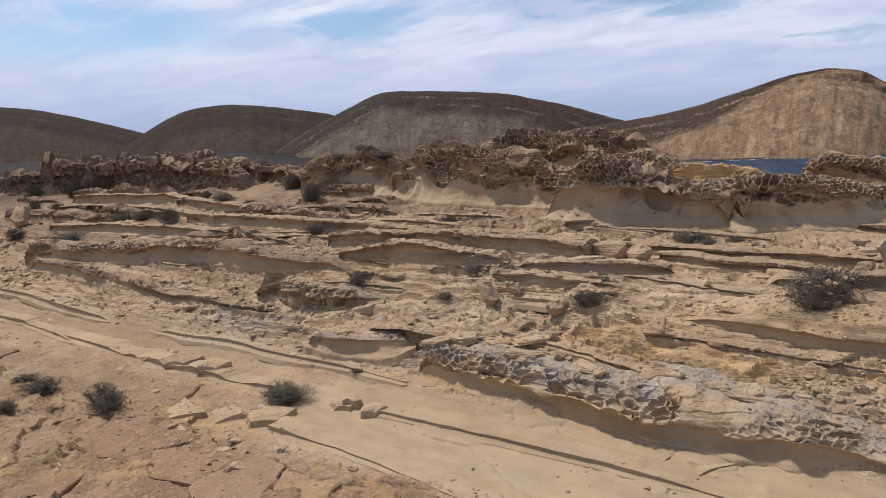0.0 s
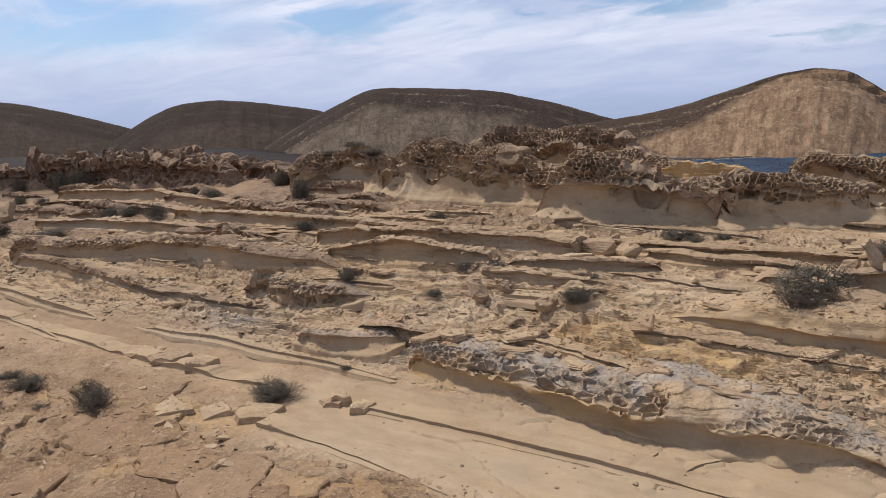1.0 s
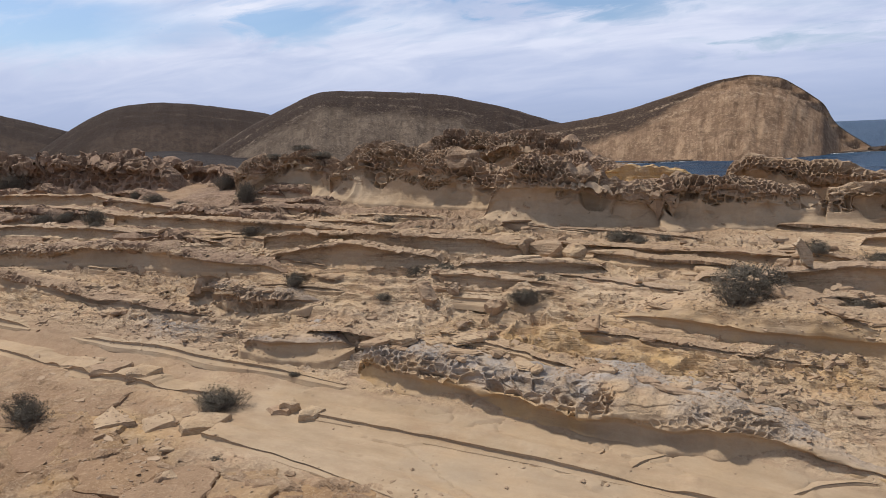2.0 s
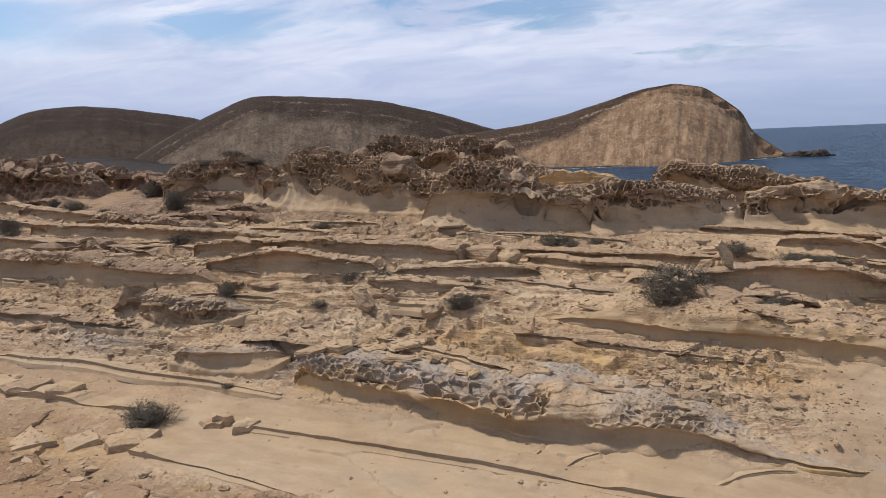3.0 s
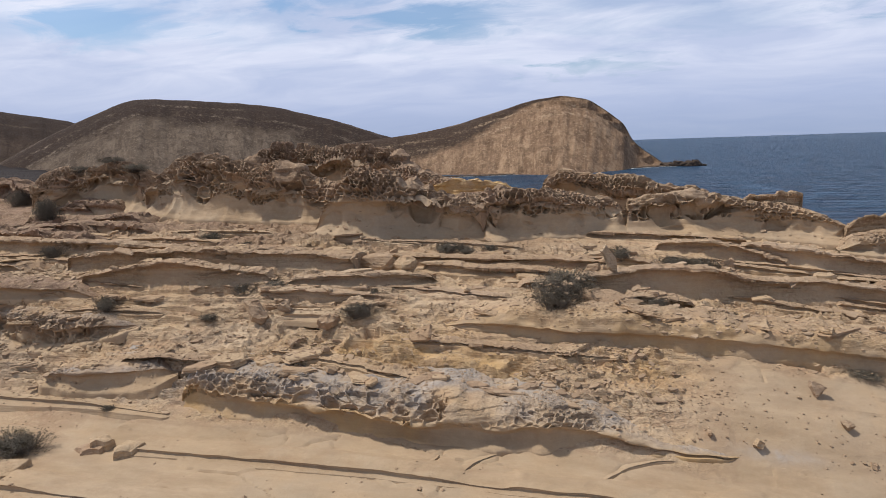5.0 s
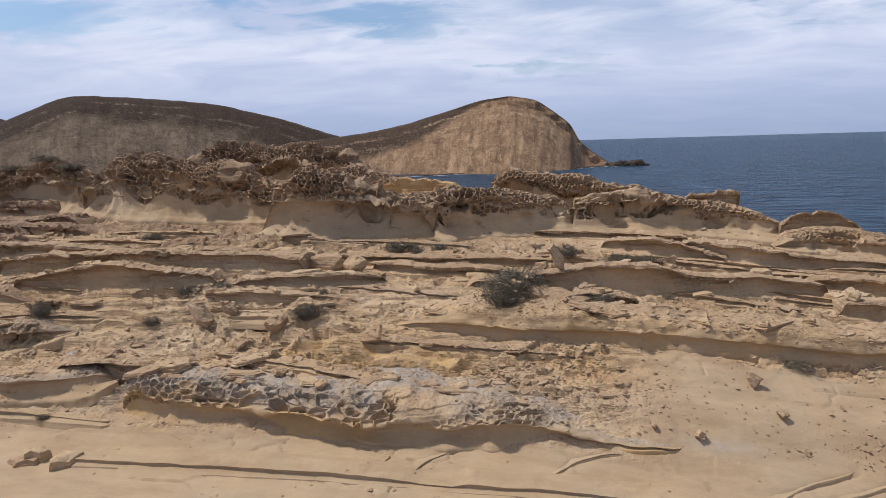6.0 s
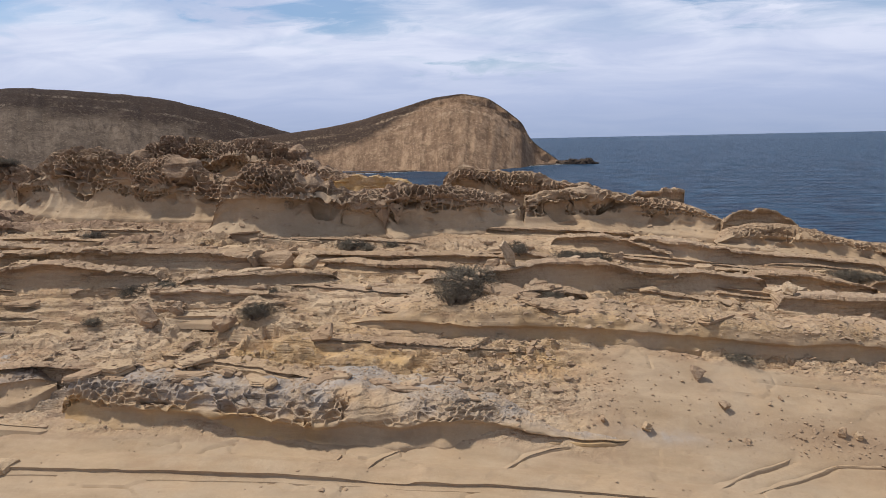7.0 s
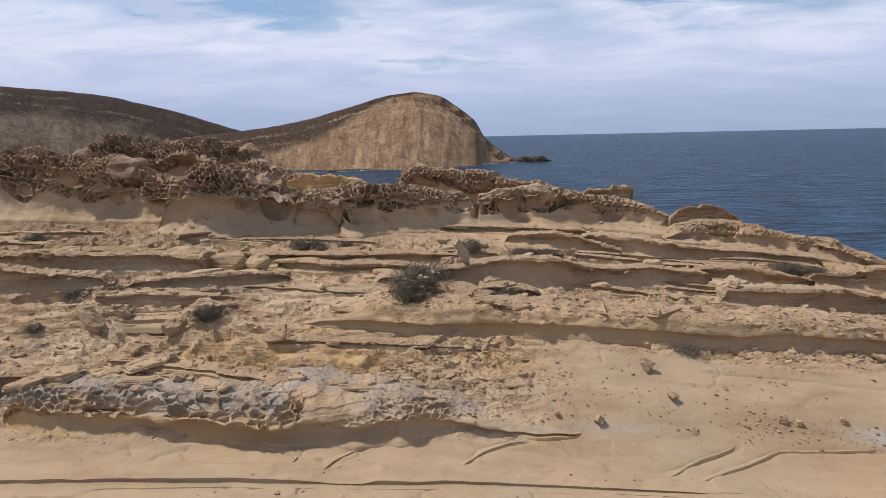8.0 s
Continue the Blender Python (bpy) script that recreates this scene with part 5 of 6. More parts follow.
shore_strip()
for k, (x, y, r, h) in enumerate([(46, 400, 4.5, 2.2), (51, 399, 4.0, 3.0), (56, 398, 4.2, 2.6), (60.5, 398, 3.2, 3.0), (65, 398, 1.2, 0.9)]):
    ob = new("sea_rock", lump_mesh("sea_rock", SHORE_ROCK, r, r * 0.6, h, 20 + k, 0.35, 3))
    ob.location = (x, y, SEA + 0.2)
    tagged(ob, "dark jagged rock standing in the sea off the point", "rock", "rocks off the point")


# ---- loose things ----
bpy.context.view_layer.update()
DEPS = bpy.context.evaluated_depsgraph_get()


def rest(x, y, above=0.5):
    """Height of the rock surface under a place, looked for from a little above the slope."""
    top = float(lie(np.array(x), np.array(y))) + above
    hit, place, *_ = scene.ray_cast(DEPS, Vector((x, y, top)), Vector((0, 0, -1)))
    return place.z if hit else top - above


def shrub_meshes(seed, spread=1.0):
    """A low cushion of stiff twigs with tiny leaves, 1 m wide and about 0.5 m high, with an uneven outline."""
    rng = np.random.default_rng(seed)
    tv, tf, lv, lf = [], [], [], []
    lobes = [(rng.uniform(-0.25, 0.25), rng.uniform(-0.2, 0.2), rng.uniform(0.6, 1.0)) for _ in range(5)]
    for i in range(230):
        lx, ly, lh = lobes[rng.integers(5)]
        a, b = rng.uniform(0, math.tau), rng.uniform(0.05, 1.0) ** 0.55
        root = np.array([lx * 0.5 + rng.normal() * 0.04, ly * 0.5 + rng.normal() * 0.04, -0.03])
        tip = np.array([lx + 0.34 * spread * b * math.cos(a), ly + 0.34 * b * math.sin(a), 0.50 * (0.4 + 0.6 * lh) * math.sqrt(max(1 - 0.9 * b * b, 0.05)) * rng.uniform(0.84, 0.96)])
        mid = 0.5 * (root + tip) + rng.normal(size=3) * 0.04
        path = [root, mid, tip]
        o = len(tv)
        for k, q in enumerate(path):
            r = (0.006, 0.004, 0.0016)[k]
            for c in range(3):
                ang = c * math.tau / 3 + i
                tv.append(q + np.array([r * math.cos(ang), r * math.sin(ang), 0]))
        for k in range(2):
            for c in range(3):
                e = (c + 1) % 3
                tf.append((o + 3 * k + c, o + 3 * k + e, o + 3 * k + 3 + e, o + 3 * k + 3 + c))
        for j in range(25):
            t = rng.uniform(0.45, 1.0) ** 0.8
            q = (mid * (1 - (t - 0.5) * 2) + tip * (t - 0.5) * 2) if t > 0.5 else root * (1 - 2 * t) + mid * 2 * t
            q = q + np.clip(rng.normal(size=3), -1.5, 1.5) * 0.026
            face = np.array([q[0], q[1], q[2] - 0.05])
            face = face / (np.linalg.norm(face) + 1e-9) + 0.45 * rng.normal(size=3)
            d = np.cross(face, rng.normal(size=3))
            d /= np.linalg.norm(d) + 1e-9
            s = np.cross(face, d)
            s /= np.linalg.norm(s) + 1e-9
            ln, wd = rng.uniform(0.012, 0.026), rng.uniform(0.006, 0.010)
            o2 = len(lv)
            lv.extend([q, q + d * ln * 0.5 + s * wd, q + d * ln, q + d * ln * 0.5 - s * wd])
            lf.append((o2, o2 + 1, o2 + 2, o2 + 3))
    return mesh_of("stems", np.array(tv), tf, TWIG), mesh_of("foliage", np.array(lv), lf, LEAF, False)


KINDS = [shrub_meshes(300 + k, 0.9 + 0.1 * k) for k in range(5)]


def shrub(x, y, wide, high, k, label, group, above=0.5):
    turn = (k * 2.39996) % math.tau
    m = Matrix.Translation((x, y, rest(x, y, above) - 0.015)) @ Matrix.Rotation(turn, 4, "Z") @ Matrix.Diagonal((1.2 * wide, 1.2 * wide * (0.75 + 0.07 * (k % 4)), high * 1.7, 1))
    root = new("shrub")
    stems, leaves = KINDS[k % 5]
    part("branchwork", stems, root)
    part("foliage", leaves, root)
    root.matrix_world = m
    return tagged(root, label, "shrub", group)


GREYISH = "low grey-brown desert shrub, dry twigs and sparse leaves"
NEAR = [(-5.61, 5.13, 0.73, 0.35), (-7.47, 4.08, 0.66, 0.42), (-8.94, 4.16, 0.53, 0.25), (-9.64, 4.27, 0.38, 0.15), (-8.03, 3.78, 0.24, 0.11), (-8.55, 3.48, 0.37, 0.2),
        (-6.16, 7.26, 0.42, 0.26), (-4.62, 7.27, 0.27, 0.13), (-2.66, 7.36, 0.46, 0.29), (-4.47, 7.84, 0.33, 0.21), (-4.05, 7.89, 0.43, 0.15), (-2.67, 7.92, 0.18, 0.08),
        (-5.09, 5.91, 0.18, 0.09), (-4.67, 4.2, 0.18, 0.05)]
MIDDLE = [(-6.25, 10.09, 0.43, 0.2), (-5.55, 9.98, 0.32, 0.11), (-2.11, 9.96, 0.62, 0.29), (-1.85, 9.87, 0.44, 0.21), (-1.49, 10.31, 0.34, 0.16), (-8.27, 8.77, 0.38, 0.28),
          (-12.17, 8.54, 0.36, 0.2), (-14.75, 7.74, 0.93, 0.28), (0.48, 9.86, 0.43, 0.25), (1.31, 9.92, 0.66, 0.32), (1.65, 9.88, 0.56, 0.28), (0.05, 10.2, 0.22, 0.1),
          (2.76, 7.24, 0.49, 0.12), (1.66, 7.97, 0.18, 0.08), (5.45, 10.0, 0.6, 0.31), (5.68, 9.79, 0.4, 0.15), (0.78, 7.9, 0.35, 0.16), (3.35, 8.13, 0.31, 0.12)]
BACK = [(-21.86, 11.97, 0.94, 0.75), (-21.89, 12.5, 0.88, 0.53), (-21.25, 12.4, 0.91, 0.57), (-13.26, 13.2, 0.8, 0.42), (-10.41, 10.95, 0.73, 0.51), (-14.22, 11.15, 0.4, 0.24),
        (-13.02, 10.8, 0.58, 0.22), (-12.66, 11.21, 0.38, 0.19), (-13.17, 9.2, 0.72, 0.46), (-14.82, 9.16, 0.75, 0.3), (-14.42, 9.41, 0.59, 0.26), (-23.79, 11.78, 0.73, 0.5),
        (-21.07, 10.34, 0.6, 0.35), (-19.98, 10.4, 0.58, 0.26), (-17.14, 7.87, 0.65, 0.29), (-16.42, 12.04, 0.35, 0.23)]
for k, (x, y, w, h) in enumerate(NEAR):
    shrub(x, y, w, h, k, GREYISH, "shrubs on the lower slabs")
for k, (x, y, w, h) in enumerate(MIDDLE):
    shrub(x, y, w, h, k + 3, GREYISH, "shrubs among the ledges")
for k, (x, y, w, h) in enumerate(BACK):
    shrub(x, y, 0.85 * w, 1.35 * h, k + 1, "rounded dark grey-green shrub on the rocky slope", "shrubs on the upper slope")
# the big two-part shrub that hangs over a ledge
shrub(-0.22, 8.3, 1.0, 0.46, 2, "large dense grey-green shrub that spills over a ledge", "shrubs among the ledges", 0.6)
shrub(-0.36, 7.45, 0.6, 0.46, 4, "dense grey-green shrub on the edge of a ledge", "shrubs among the ledges", 0.6)
shrub(-7.5, 13.25, 0.85, 0.34, 1, "dark shrub on top of the honeycombed ridge", "shrubs on the ridge", 2.5)
for k, (x, y) in enumerate([(-11.0, 12.7), (-10.3, 12.9), (-9.6, 12.8), (-19.5, 13.5), (-18.8, 13.4)]):
    shrub(x, y, 0.7, 0.25, k, "dark shrub on top of the honeycombed ridge", "shrubs on the ridge", 2.5)


def slab_mesh(seed, sides=7, layers=3):
    """A broken plate of bedded stone, about 1 long and 0.2 thick, with splintered layered edges."""
    rng = np.random.default_rng(seed)
    ang = np.sort(np.linspace(0, math.tau, sides, endpoint=False) + rng.uniform(-0.45, 0.45, sides))
    rad = rng.uniform(0.24, 0.60, sides)
    bm = bmesh.new()
    rings = []
    zs = np.linspace(-0.1, 0.1, layers * 2)
    for i, z in enumerate(zs):
        k = 1 + rng.uniform(-0.05, 0.05) + (0.03 if i % 2 else -0.02)
        edge = 0.86 if i in (0, len(zs) - 1) else 1.0
        rings.append([bm.verts.new((r * k * edge * math.cos(a) * rng.uniform(0.97, 1.03), 0.8 * r * k * edge * math.sin(a), z + 0.025 * rng.normal() * (1 if i in (0, len(zs) - 1) else 0.3)))
                      for a, r in zip(ang, rad)])
    for a, b in zip(rings[:-1], rings[1:]):
        for i in range(sides):
            bm.faces.new((a[i], a[(i + 1) % sides], b[(i + 1) % sides], b[i]))
    for ring, sgn in ((rings[-1], 1), (rings[0], -1)):
        mid = bm.verts.new(Vector(np.mean([v.co for v in ring], 0)) + Vector((0, 0, 0.02 * sgn)))
        for i in range(sides):
            f = (ring[i], ring[(i + 1) % sides], mid)
            bm.faces.new(f if sgn > 0 else f[::-1])
    bmesh.ops.subdivide_edges(bm, edges=bm.edges[:], cuts=2, use_grid_fill=True)
    for v in bm.verts:
        q = v.co * 5 + Vector((seed, 0, 0))
        v.co += 0.045 * Vector((noise.noise(q), noise.noise(q + Vector((9, 0, 0))), 0.7 * noise.noise(q + Vector((0, 9, 0))))) + 0.018 * Vector((noise.noise(q * 3.1), noise.noise(q * 2.7), 0.6 * noise.noise(q * 3)))
    me = bpy.data.meshes.new("rock_slab")
    bm.to_mesh(me)
    bm.free()
    me.materials.append(SANDSTONE)
    for key, value in (("tone", rng.choice([0.06, 0.1, 0.3, 0.45, 0.65])), ("smooth", rng.uniform(0.2, 0.6)), ("crust", rng.choice([0.0, 0.0, 0.3, 0.5]))):
        me.attributes.new(key, "FLOAT", "POINT").data.foreach_set("value", np.full(len(me.vertices), value, np.float32))
    return me


SLABS = [slab_mesh(400 + k, 5 + k % 3) for k in range(8)] + [slab_mesh(420 + k, 4 + k % 2, 2) for k in range(6)]


def loose(x, y, size, turn, label, k=0, above=0.3, sunk=0.15, group="loose slabs", name="rock_slab"):
    """A loose piece of rock: size x, y, z in metres; turn in degrees about x, y, z."""
    ob = new(name, SLABS[k])
    sx, sy, sz = size
    rot = Euler([radians(a) for a in turn]).to_matrix().to_4x4() @ Matrix.Diagonal((sx, sy / 0.8, sz / 0.2, 1))
    low = min((rot @ v.co).z for v in ob.data.vertices)
    ob.matrix_world = Matrix.Translation((x, y, rest(x, y, above) - low - sunk * sz - 0.01)) @ rot
    return tagged(ob, label, "rock", group)


BLOCK = "cracked tan sandstone block at a slab's broken end"
loose(-6.48, 4.40, (0.72, 0.52, 0.12), (6, 3, 12), BLOCK, 8, sunk=0.75)
loose(-5.97, 4.62, (0.50, 0.46, 0.12), (5, -3, 60), BLOCK, 13, sunk=0.75)
loose(-5.45, 4.74, (0.80, 0.50, 0.12), (3, 2, 5), BLOCK, 9, sunk=0.75)
loose(-4.78, 5.34, (0.42, 0.34, 0.12), (4, 0, 25), BLOCK, 11, sunk=0.75)
loose(-4.42, 5.30, (0.36, 0.30, 0.12), (4, 4, -15), BLOCK, 9, sunk=0.75)
loose(-7.75, 5.44, (0.75, 0.5, 0.12), (4, 0, 20), "thick slab edge broken into blocks", 11, sunk=0.75)
loose(-7.2, 5.42, (0.65, 0.42, 0.12), (3, 3, -10), "thick slab edge broken into blocks", 9, sunk=0.75)
loose(-8.5, 5.52, (0.8, 0.5, 0.12), (4, 0, 10), "thick slab edge broken into blocks", 13, sunk=0.75)
loose(-4.75, 5.36, (0.26, 0.2, 0.13), (5, 0, 30), "small angular sandstone block", 2)
loose(-3.94, 7.2, (0.46, 0.36, 0.13), (52, 12, 25), "tilted sandstone block leaning on the slope", 3)
loose(-3.66, 7.38, (0.26, 0.2, 0.1), (45, 10, 40), "small tilted sandstone block", 4)
loose(-2.98, 7.16, (0.3, 0.24, 0.12), (30, 0, 15), "small tilted sandstone block", 5)
loose(-1.82, 6.98, (0.3, 0.26, 0.06), (48, -10, -15), "thin pinkish flake leaning on the slope", 6)
loose(-3.92, 6.45, (0.46, 0.3, 0.09), (12, 0, 5), "flat pinkish grey sandstone slab", 7)
loose(-2.8, 8.78, (0.7, 0.42, 0.2), (24, 6, -8), "large pale sandstone slab tipped off its bed", 0)
loose(-2.5, 8.72, (0.4, 0.3, 0.16), (20, 0, 20), "broken pale sandstone slab", 1)
loose(0.30, 8.42, (0.42, 0.16, 0.06), (78, 60, 12), "pale upright flake of sandstone leaning on a ledge", 2)
loose(0.12, 8.7, (0.3, 0.2, 0.06), (70, -60, -10), "pale upright flake of sandstone leaning on a ledge", 3)
loose(0.36, 7.95, (0.85, 0.4, 0.07), (28, 14, -8), "thin tilted plate with a rough speckled face", 5)
loose(2.22, 6.78, (0.28, 0.16, 0.05), (60, 40, -20), "small pale flake standing on bare rock", 4)
loose(1.98, 9.9, (0.26, 0.26, 0.08), (75, 20, 40), "pale broken slab beside a shrub", 6)
loose(3.2, 9.78, (0.34, 0.24, 0.12), (10, 0, 0), "rounded pale rock on a bed", 7)
loose(3.9, 8.6, (0.2, 0.2, 0.12), (20, 10, 30), "pale rock on a broken bed", 1)
loose(4.05, 9.0, (0.6, 0.3, 0.12), (8, -4, 5), "flat tan slab on a broken bed", 2)
loose(-18.4, 8.6, (0.9, 0.7, 0.25), (40, 20, 15), "tilted tan sandstone slab", 3)
for k, (x, y, s) in enumerate([(3.46, 6.27, 0.12), (3.6, 6.25, 0.1), (1.55, 6.12, 0.12), (1.14, 6.16, 0.09), (2.38, 6.41, 0.14), (2.5, 6.1, 0.08), (3.0, 6.6, 0.06), (4.1, 6.3, 0.1)]):
    loose(x, y, (s, s * 0.8, s * 0.6), (15 * k, 9 * k, 50 * k), "small brown rock on bare sandstone", k, group="small rocks")


def scatter_slabs():
    rng = random.Random(77)
    for k in range(190):
        x = rng.uniform(-9, 5.5)
        y = rng.choice([rng.uniform(6.15, 7.1), rng.uniform(7.35, 8.4), rng.uniform(8.5, 10.5), rng.uniform(3.2, 4.5)])
        if y < 4.6 and x > -2.5 or (y < 7.2 and x > 0.6):
            continue
        s = rng.uniform(0.06, 0.2)
        loose(x, y, (s, s * rng.uniform(0.55, 0.9), s * rng.uniform(0.15, 0.35)), (rng.gauss(8, 16), rng.gauss(0, 14), rng.uniform(0, 360)),
              "small broken sandstone flake on the slope", k % 8, group="broken flakes", name="rock_flake")

    # larger thin plates that lie along the beds
    for k in range(150):
        x = rng.uniform(-10, 5.5)
        y = rng.choice([rng.uniform(6.2, 7.1), rng.uniform(7.35, 8.4), rng.uniform(8.4, 10.6)])
        if y < 7.2 and x > 0.3:
            continue
        s = rng.uniform(0.2, 0.55)
        loose(x, y, (s, s * rng.uniform(0.4, 0.7), rng.uniform(0.03, 0.06)), (rng.gauss(4, 4), rng.gauss(0, 3), rng.gauss(0, 28) + rng.choice([0, 180])),
              "thin broken plate of sandstone lying on the slope", rng.randrange(14), sunk=0.5, group="thin plates on the slope", name="rock_plate")


scatter_slabs()


def clipped(poly, nx, ny, d):
    """The part of a polygon where nx * x + ny * y < d."""
    out = []
    for (ax, ay), (bx, by) in zip(poly, poly[1:] + poly[:1]):
        ka, kb = nx * ax + ny * ay - d, nx * bx + ny * by - d
        if ka <= 0:
            out.append((ax, ay))
        if ka * kb < 0:
            t = ka / (ka - kb)
            out.append((ax + t * (bx - ax), ay + t * (by - ay)))
    return out


def plate_mesh(poly, tilt, thick, rng):
    """One flat plate with a worn rim: a ragged outline, a sloping edge and a slightly domed, leaning top."""
    line = []
    for (ax, ay), (bx, by) in zip(poly, poly[1:] + poly[:1]):
        k = max(int(math.hypot(bx - ax, by - ay) / 0.11), 1)
        for i in range(k):
            t = i / k
            j = 0.008 if i == 0 else 0.022
            line.append((ax + t * (bx - ax) + rng.gauss(0, j), ay + t * (by - ay) + rng.gauss(0, j)))
    m = len(line)
    co, faces = [], []
    for shrink, drop in ((1.0, -0.13), (0.985, -0.018), (0.93, -0.002 - 0.004 * thick), (0.5, 0.004)):
        for x, y in line:
            co.append((x * shrink, y * shrink, drop + x * tilt[0] + y * tilt[1] + 0.010 * noise.noise(Vector((x * 4, y * 6, thick * 90))) * (drop > -0.1)))
    co.append((0, 0, 0.006))
    for r in range(3):
        for i in range(m):
            e = (i + 1) % m
            faces.append((r * m + i, r * m + e, (r + 1) * m + e, (r + 1) * m + i))
    me = bpy.data.meshes.new("rock_plate")
    me.from_pydata(co, [], faces + [(3 * m + i, 3 * m + (i + 1) % m, 4 * m) for i in range(m)])
    me.materials.append(SANDSTONE)
    for key, value in (("soil", rng.choice([0.7, 0.8, 0.85, 0.95, 1.0])), ("ochre", rng.choice([0.0, 0.0, 0.1, 0.25])), ("smooth", rng.uniform(0.2, 0.7))):
        at = me.attributes.new(key, "FLOAT", "POINT")
        at.data.foreach_set("value", np.full(len(co), value, np.float32))
    me.update()
    return me


def cracked_bench():
    """The near bench: sandstone broken along cracks into flat plates, brown grit between them."""
    rng = random.Random(61)
    ground = bpy.data.objects["ground"]
    wide, deep = 0.95, 0.56
    seeds = []
    for j in range(-2, 8):
        for i in range(-1, 12):
            seeds.append((-10.3 + wide * (i + 0.5 * (j % 2) + rng.uniform(-0.42, 0.42)), 2.2 + deep * (j + rng.uniform(-0.42, 0.42)) - 0.22 * (wide * i - 7.5) * 0.5))
    for cx, cy in seeds:
        soil, bare = ground_zones(np.array([cx]), np.array([cy]))
        if soil[0] < 0.35 or cy < 2.3 or rng.random() < 0.22 or (cx < -5.5 and cy > 4.55):
            continue
        poly = [(-2, -2), (2, -2), (2, 2), (-2, 2)]
        for ox, oy in seeds:
            dx, dy = ox - cx, oy - cy
            far = math.hypot(dx, dy)
            if 0 < far < 2.2:
                poly = clipped(poly, dx / far, dy / far, far / 2 - 0.003)
        if len(poly) < 3:
            continue
        z = rest(cx, cy) + rng.uniform(-0.012, 0.022)
        ob = part("rock_plate", plate_mesh(poly, (rng.gauss(0, 0.025), rng.gauss(0.015, 0.03)), rng.random(), rng), ground)
        ob.location = (cx, cy, z)


cracked_bench()
bpy.context.view_layer.update()
DEPS = bpy.context.evaluated_depsgraph_get()


def gravel():
    """Chips and grit strewn over the slope and the lower bench."""
    rng = np.random.default_rng(9)
    n = 40000
    x = rng.uniform(-11, 6.5, n)
    y = np.concatenate([rng.uniform(5.95, 8.2, n // 2), rng.uniform(3.0, 11.0, n - n // 2)])
    p = xyz(x, y)
    soil, bare = ground_zones(x, y)
    dense = 0.5 + 0.5 * fbm(p * 1.2, 4, 71)
    drift = np.exp(-((x - 3.5) / 0.9) ** 2 - ((y - 6.2) / 0.13) ** 2) + 0.5 * np.exp(-((x - 1.1) / 0.6) ** 2 - ((y - 6.5) / 0.3) ** 2)
    keep = rng.random(n) < np.clip(ss(dense, 0.35, 0.65) * (1 - 0.93 * bare) + 0.04 + drift, 0, 1)
    x, y = x[keep], y[keep]
    z = np.array([rest(a, b) for a, b in zip(x, y)])
    size = np.clip(rng.lognormal(-4.7, 0.5, len(x)), 0.004, 0.035)
    base = np.array([(1, 0, 0), (0.3, 0.8, 0.05), (-0.7, 0.6, -0.05), (-0.9, -0.4, 0.05), (0.2, -0.9, 0), (0.05, 0.05, 0.45), (-0.1, 0, -0.4)])
    tri = np.array([(0, 1, 5), (1, 2, 5), (2, 3, 5), (3, 4, 5), (4, 0, 5), (1, 0, 6), (2, 1, 6), (3, 2, 6), (4, 3, 6), (0, 4, 6)])
    a = rng.uniform(0, math.tau, len(x))
    c, s = np.cos(a), np.sin(a)
    b = base[None] * (1 + rng.normal(size=(len(x), 7, 3)) * 0.18) * size[:, None, None]
    tilt = rng.normal(size=(len(x), 2)) * 0.25
    co = np.stack([b[..., 0] * c[:, None] - b[..., 1] * s[:, None] + x[:, None], b[..., 0] * s[:, None] + b[..., 1] * c[:, None] + y[:, None],
                   b[..., 2] + b[..., 0] * tilt[:, :1] + b[..., 1] * tilt[:, 1:] + z[:, None] + size[:, None] * 0.2], -1)
    f = (tri[None] + 7 * np.arange(len(x))[:, None, None]).reshape(-1, 3)
    tagged(new("gravel", mesh_of("gravel", co.reshape(-1, 3), f, GRAVEL, False)), "tan stone chips and grit strewn over the bedrock", "gravel", kind="stuff")


gravel()


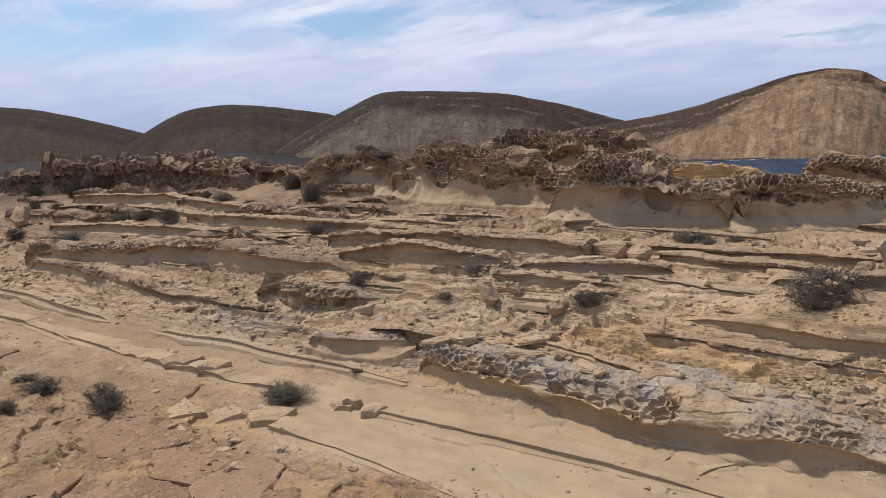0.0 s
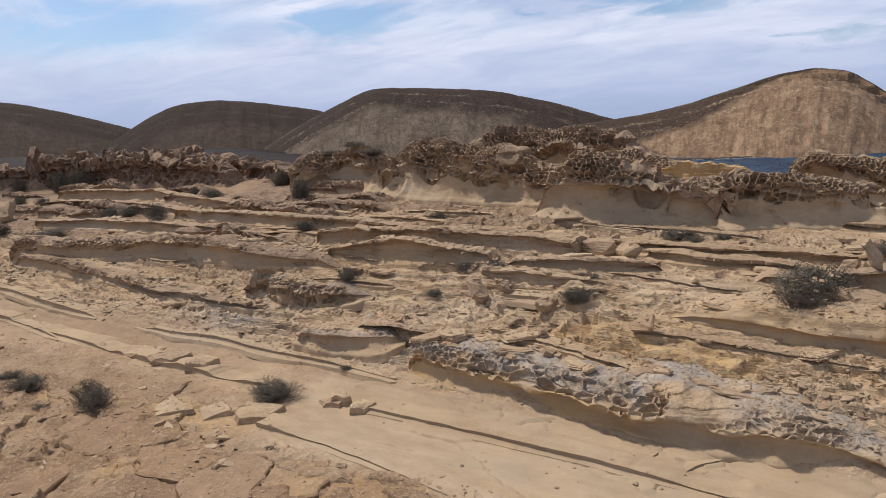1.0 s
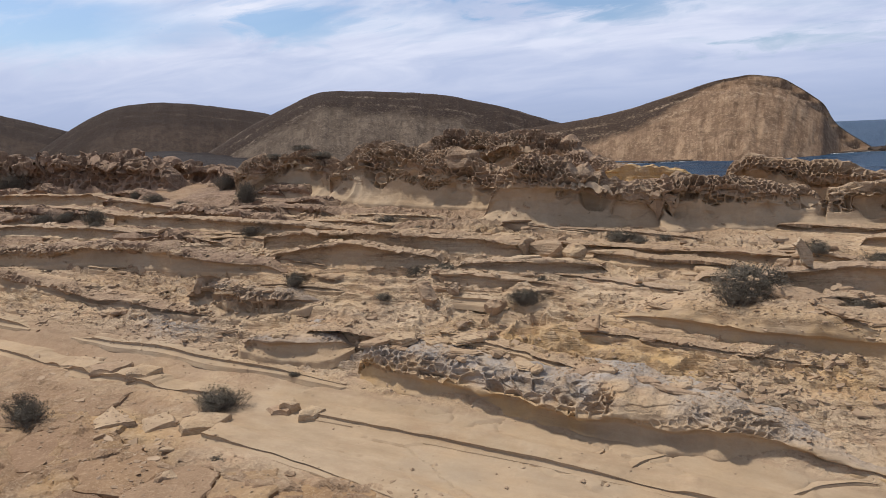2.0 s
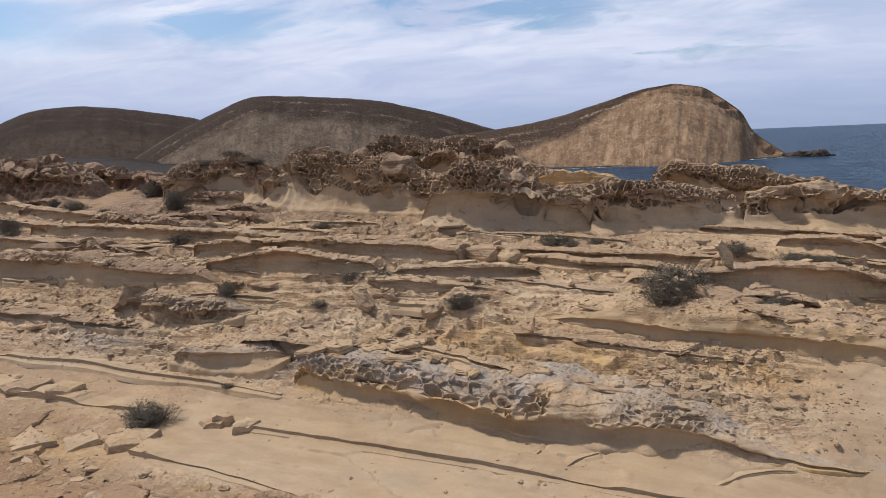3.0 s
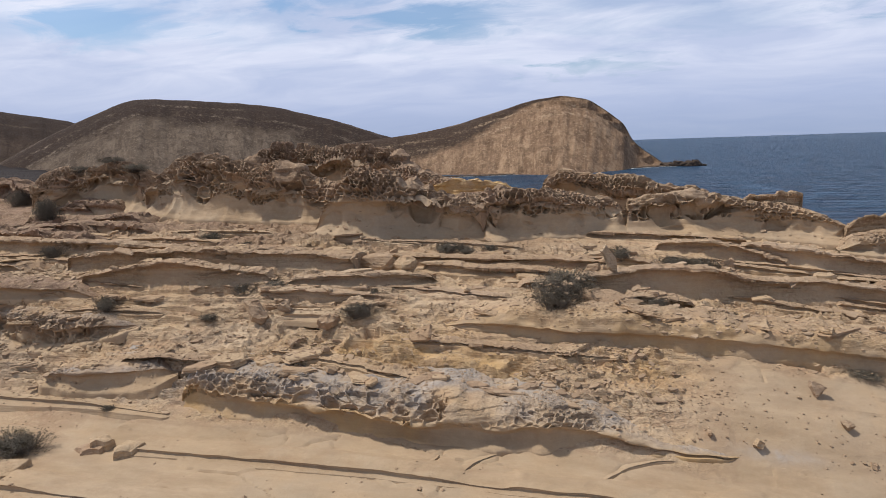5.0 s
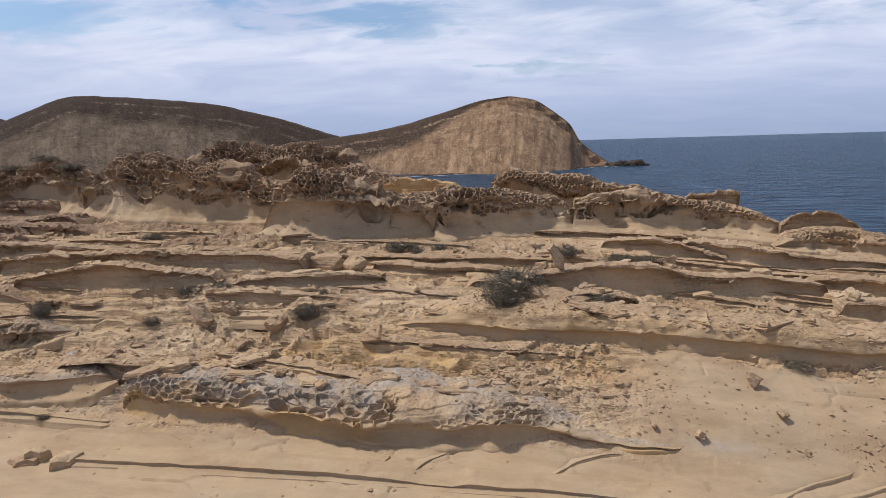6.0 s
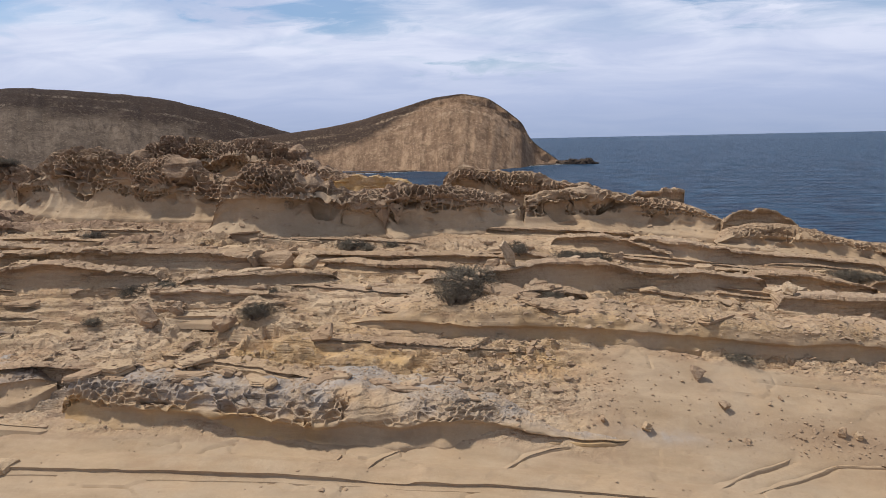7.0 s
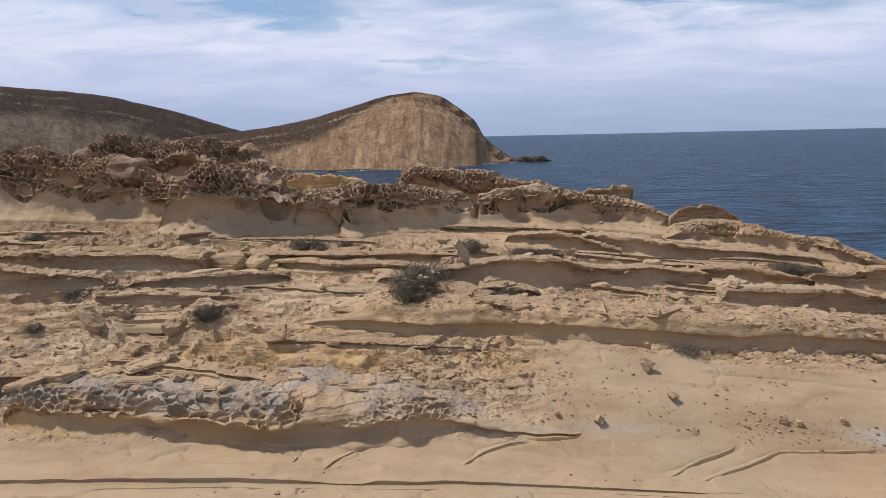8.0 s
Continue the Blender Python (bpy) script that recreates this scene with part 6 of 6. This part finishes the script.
def plates():
    """Thin broken plates of bedrock lying over one another along the strike."""
    rng = np.random.default_rng(19)
    n = 36000
    x = 6.5 - 26 * rng.random(n) ** 1.35
    y = np.concatenate([rng.uniform(6.1, 8.3, n // 2), rng.uniform(2.8, 12.6, n - n // 2)])
    p = xyz(x, y)
    soil, bare = ground_zones(x, y)
    dense = 0.5 + 0.5 * fbm(p * np.array([0.7, 1.5, 1]), 4, 83)
    keep = rng.random(n) < np.clip(ss(dense, 0.40, 0.72) * 0.8 * (1 - bare), 0, 1)
    x, y = x[keep], y[keep]
    m = len(x)
    z = np.array([rest(a, b) for a, b in zip(x, y)])
    long = np.clip(rng.lognormal(-3.75, 0.55, m), 0.012, 0.09) * (1 + 0.8 * ss(-x, 8, 16))
    thick = long * rng.uniform(0.06, 0.18, m)
    k = 7
    ang = (np.arange(k) / k * math.tau)[None] + rng.uniform(-0.35, 0.35, (m, k))
    rad = rng.uniform(0.65, 1.1, (m, k))
    turn = rng.normal(0, 0.5, m)[:, None]
    ux, uy = rad * np.cos(ang) * long[:, None], rad * np.sin(ang) * long[:, None] * rng.uniform(0.45, 0.8, m)[:, None]
    px, py = ux * np.cos(turn) - uy * np.sin(turn), ux * np.sin(turn) + uy * np.cos(turn)
    tilt = px * rng.normal(0, 0.14, m)[:, None] + py * rng.normal(0.16, 0.22, m)[:, None]
    top = np.stack([px + x[:, None], py + y[:, None], z[:, None] + tilt + thick[:, None] * rng.uniform(0.6, 1.0, (m, k))], -1)
    low = np.stack([px * 1.04 + x[:, None], py * 1.04 + y[:, None], z[:, None] + tilt - thick[:, None] * 0.7], -1)
    crest = np.stack([x, y, z + thick * 0.95], -1)[:, None]
    co = np.concatenate([top, low, crest], 1).reshape(-1, 3)
    i = np.arange(k)
    j = (i + 1) % k
    tri = np.concatenate([np.stack([i, j, np.full(k, 2 * k)], 1), np.stack([i + k, j + k, j], 1), np.stack([i + k, j, i], 1)])
    f = (tri[None] + (2 * k + 1) * np.arange(m)[:, None, None]).reshape(-1, 3)
    tagged(new("stone_litter", mesh_of("stone_litter", co, f, GRAVEL, False)), "thin broken plates of sandstone littering the slope", "stone litter", kind="stuff")


plates()
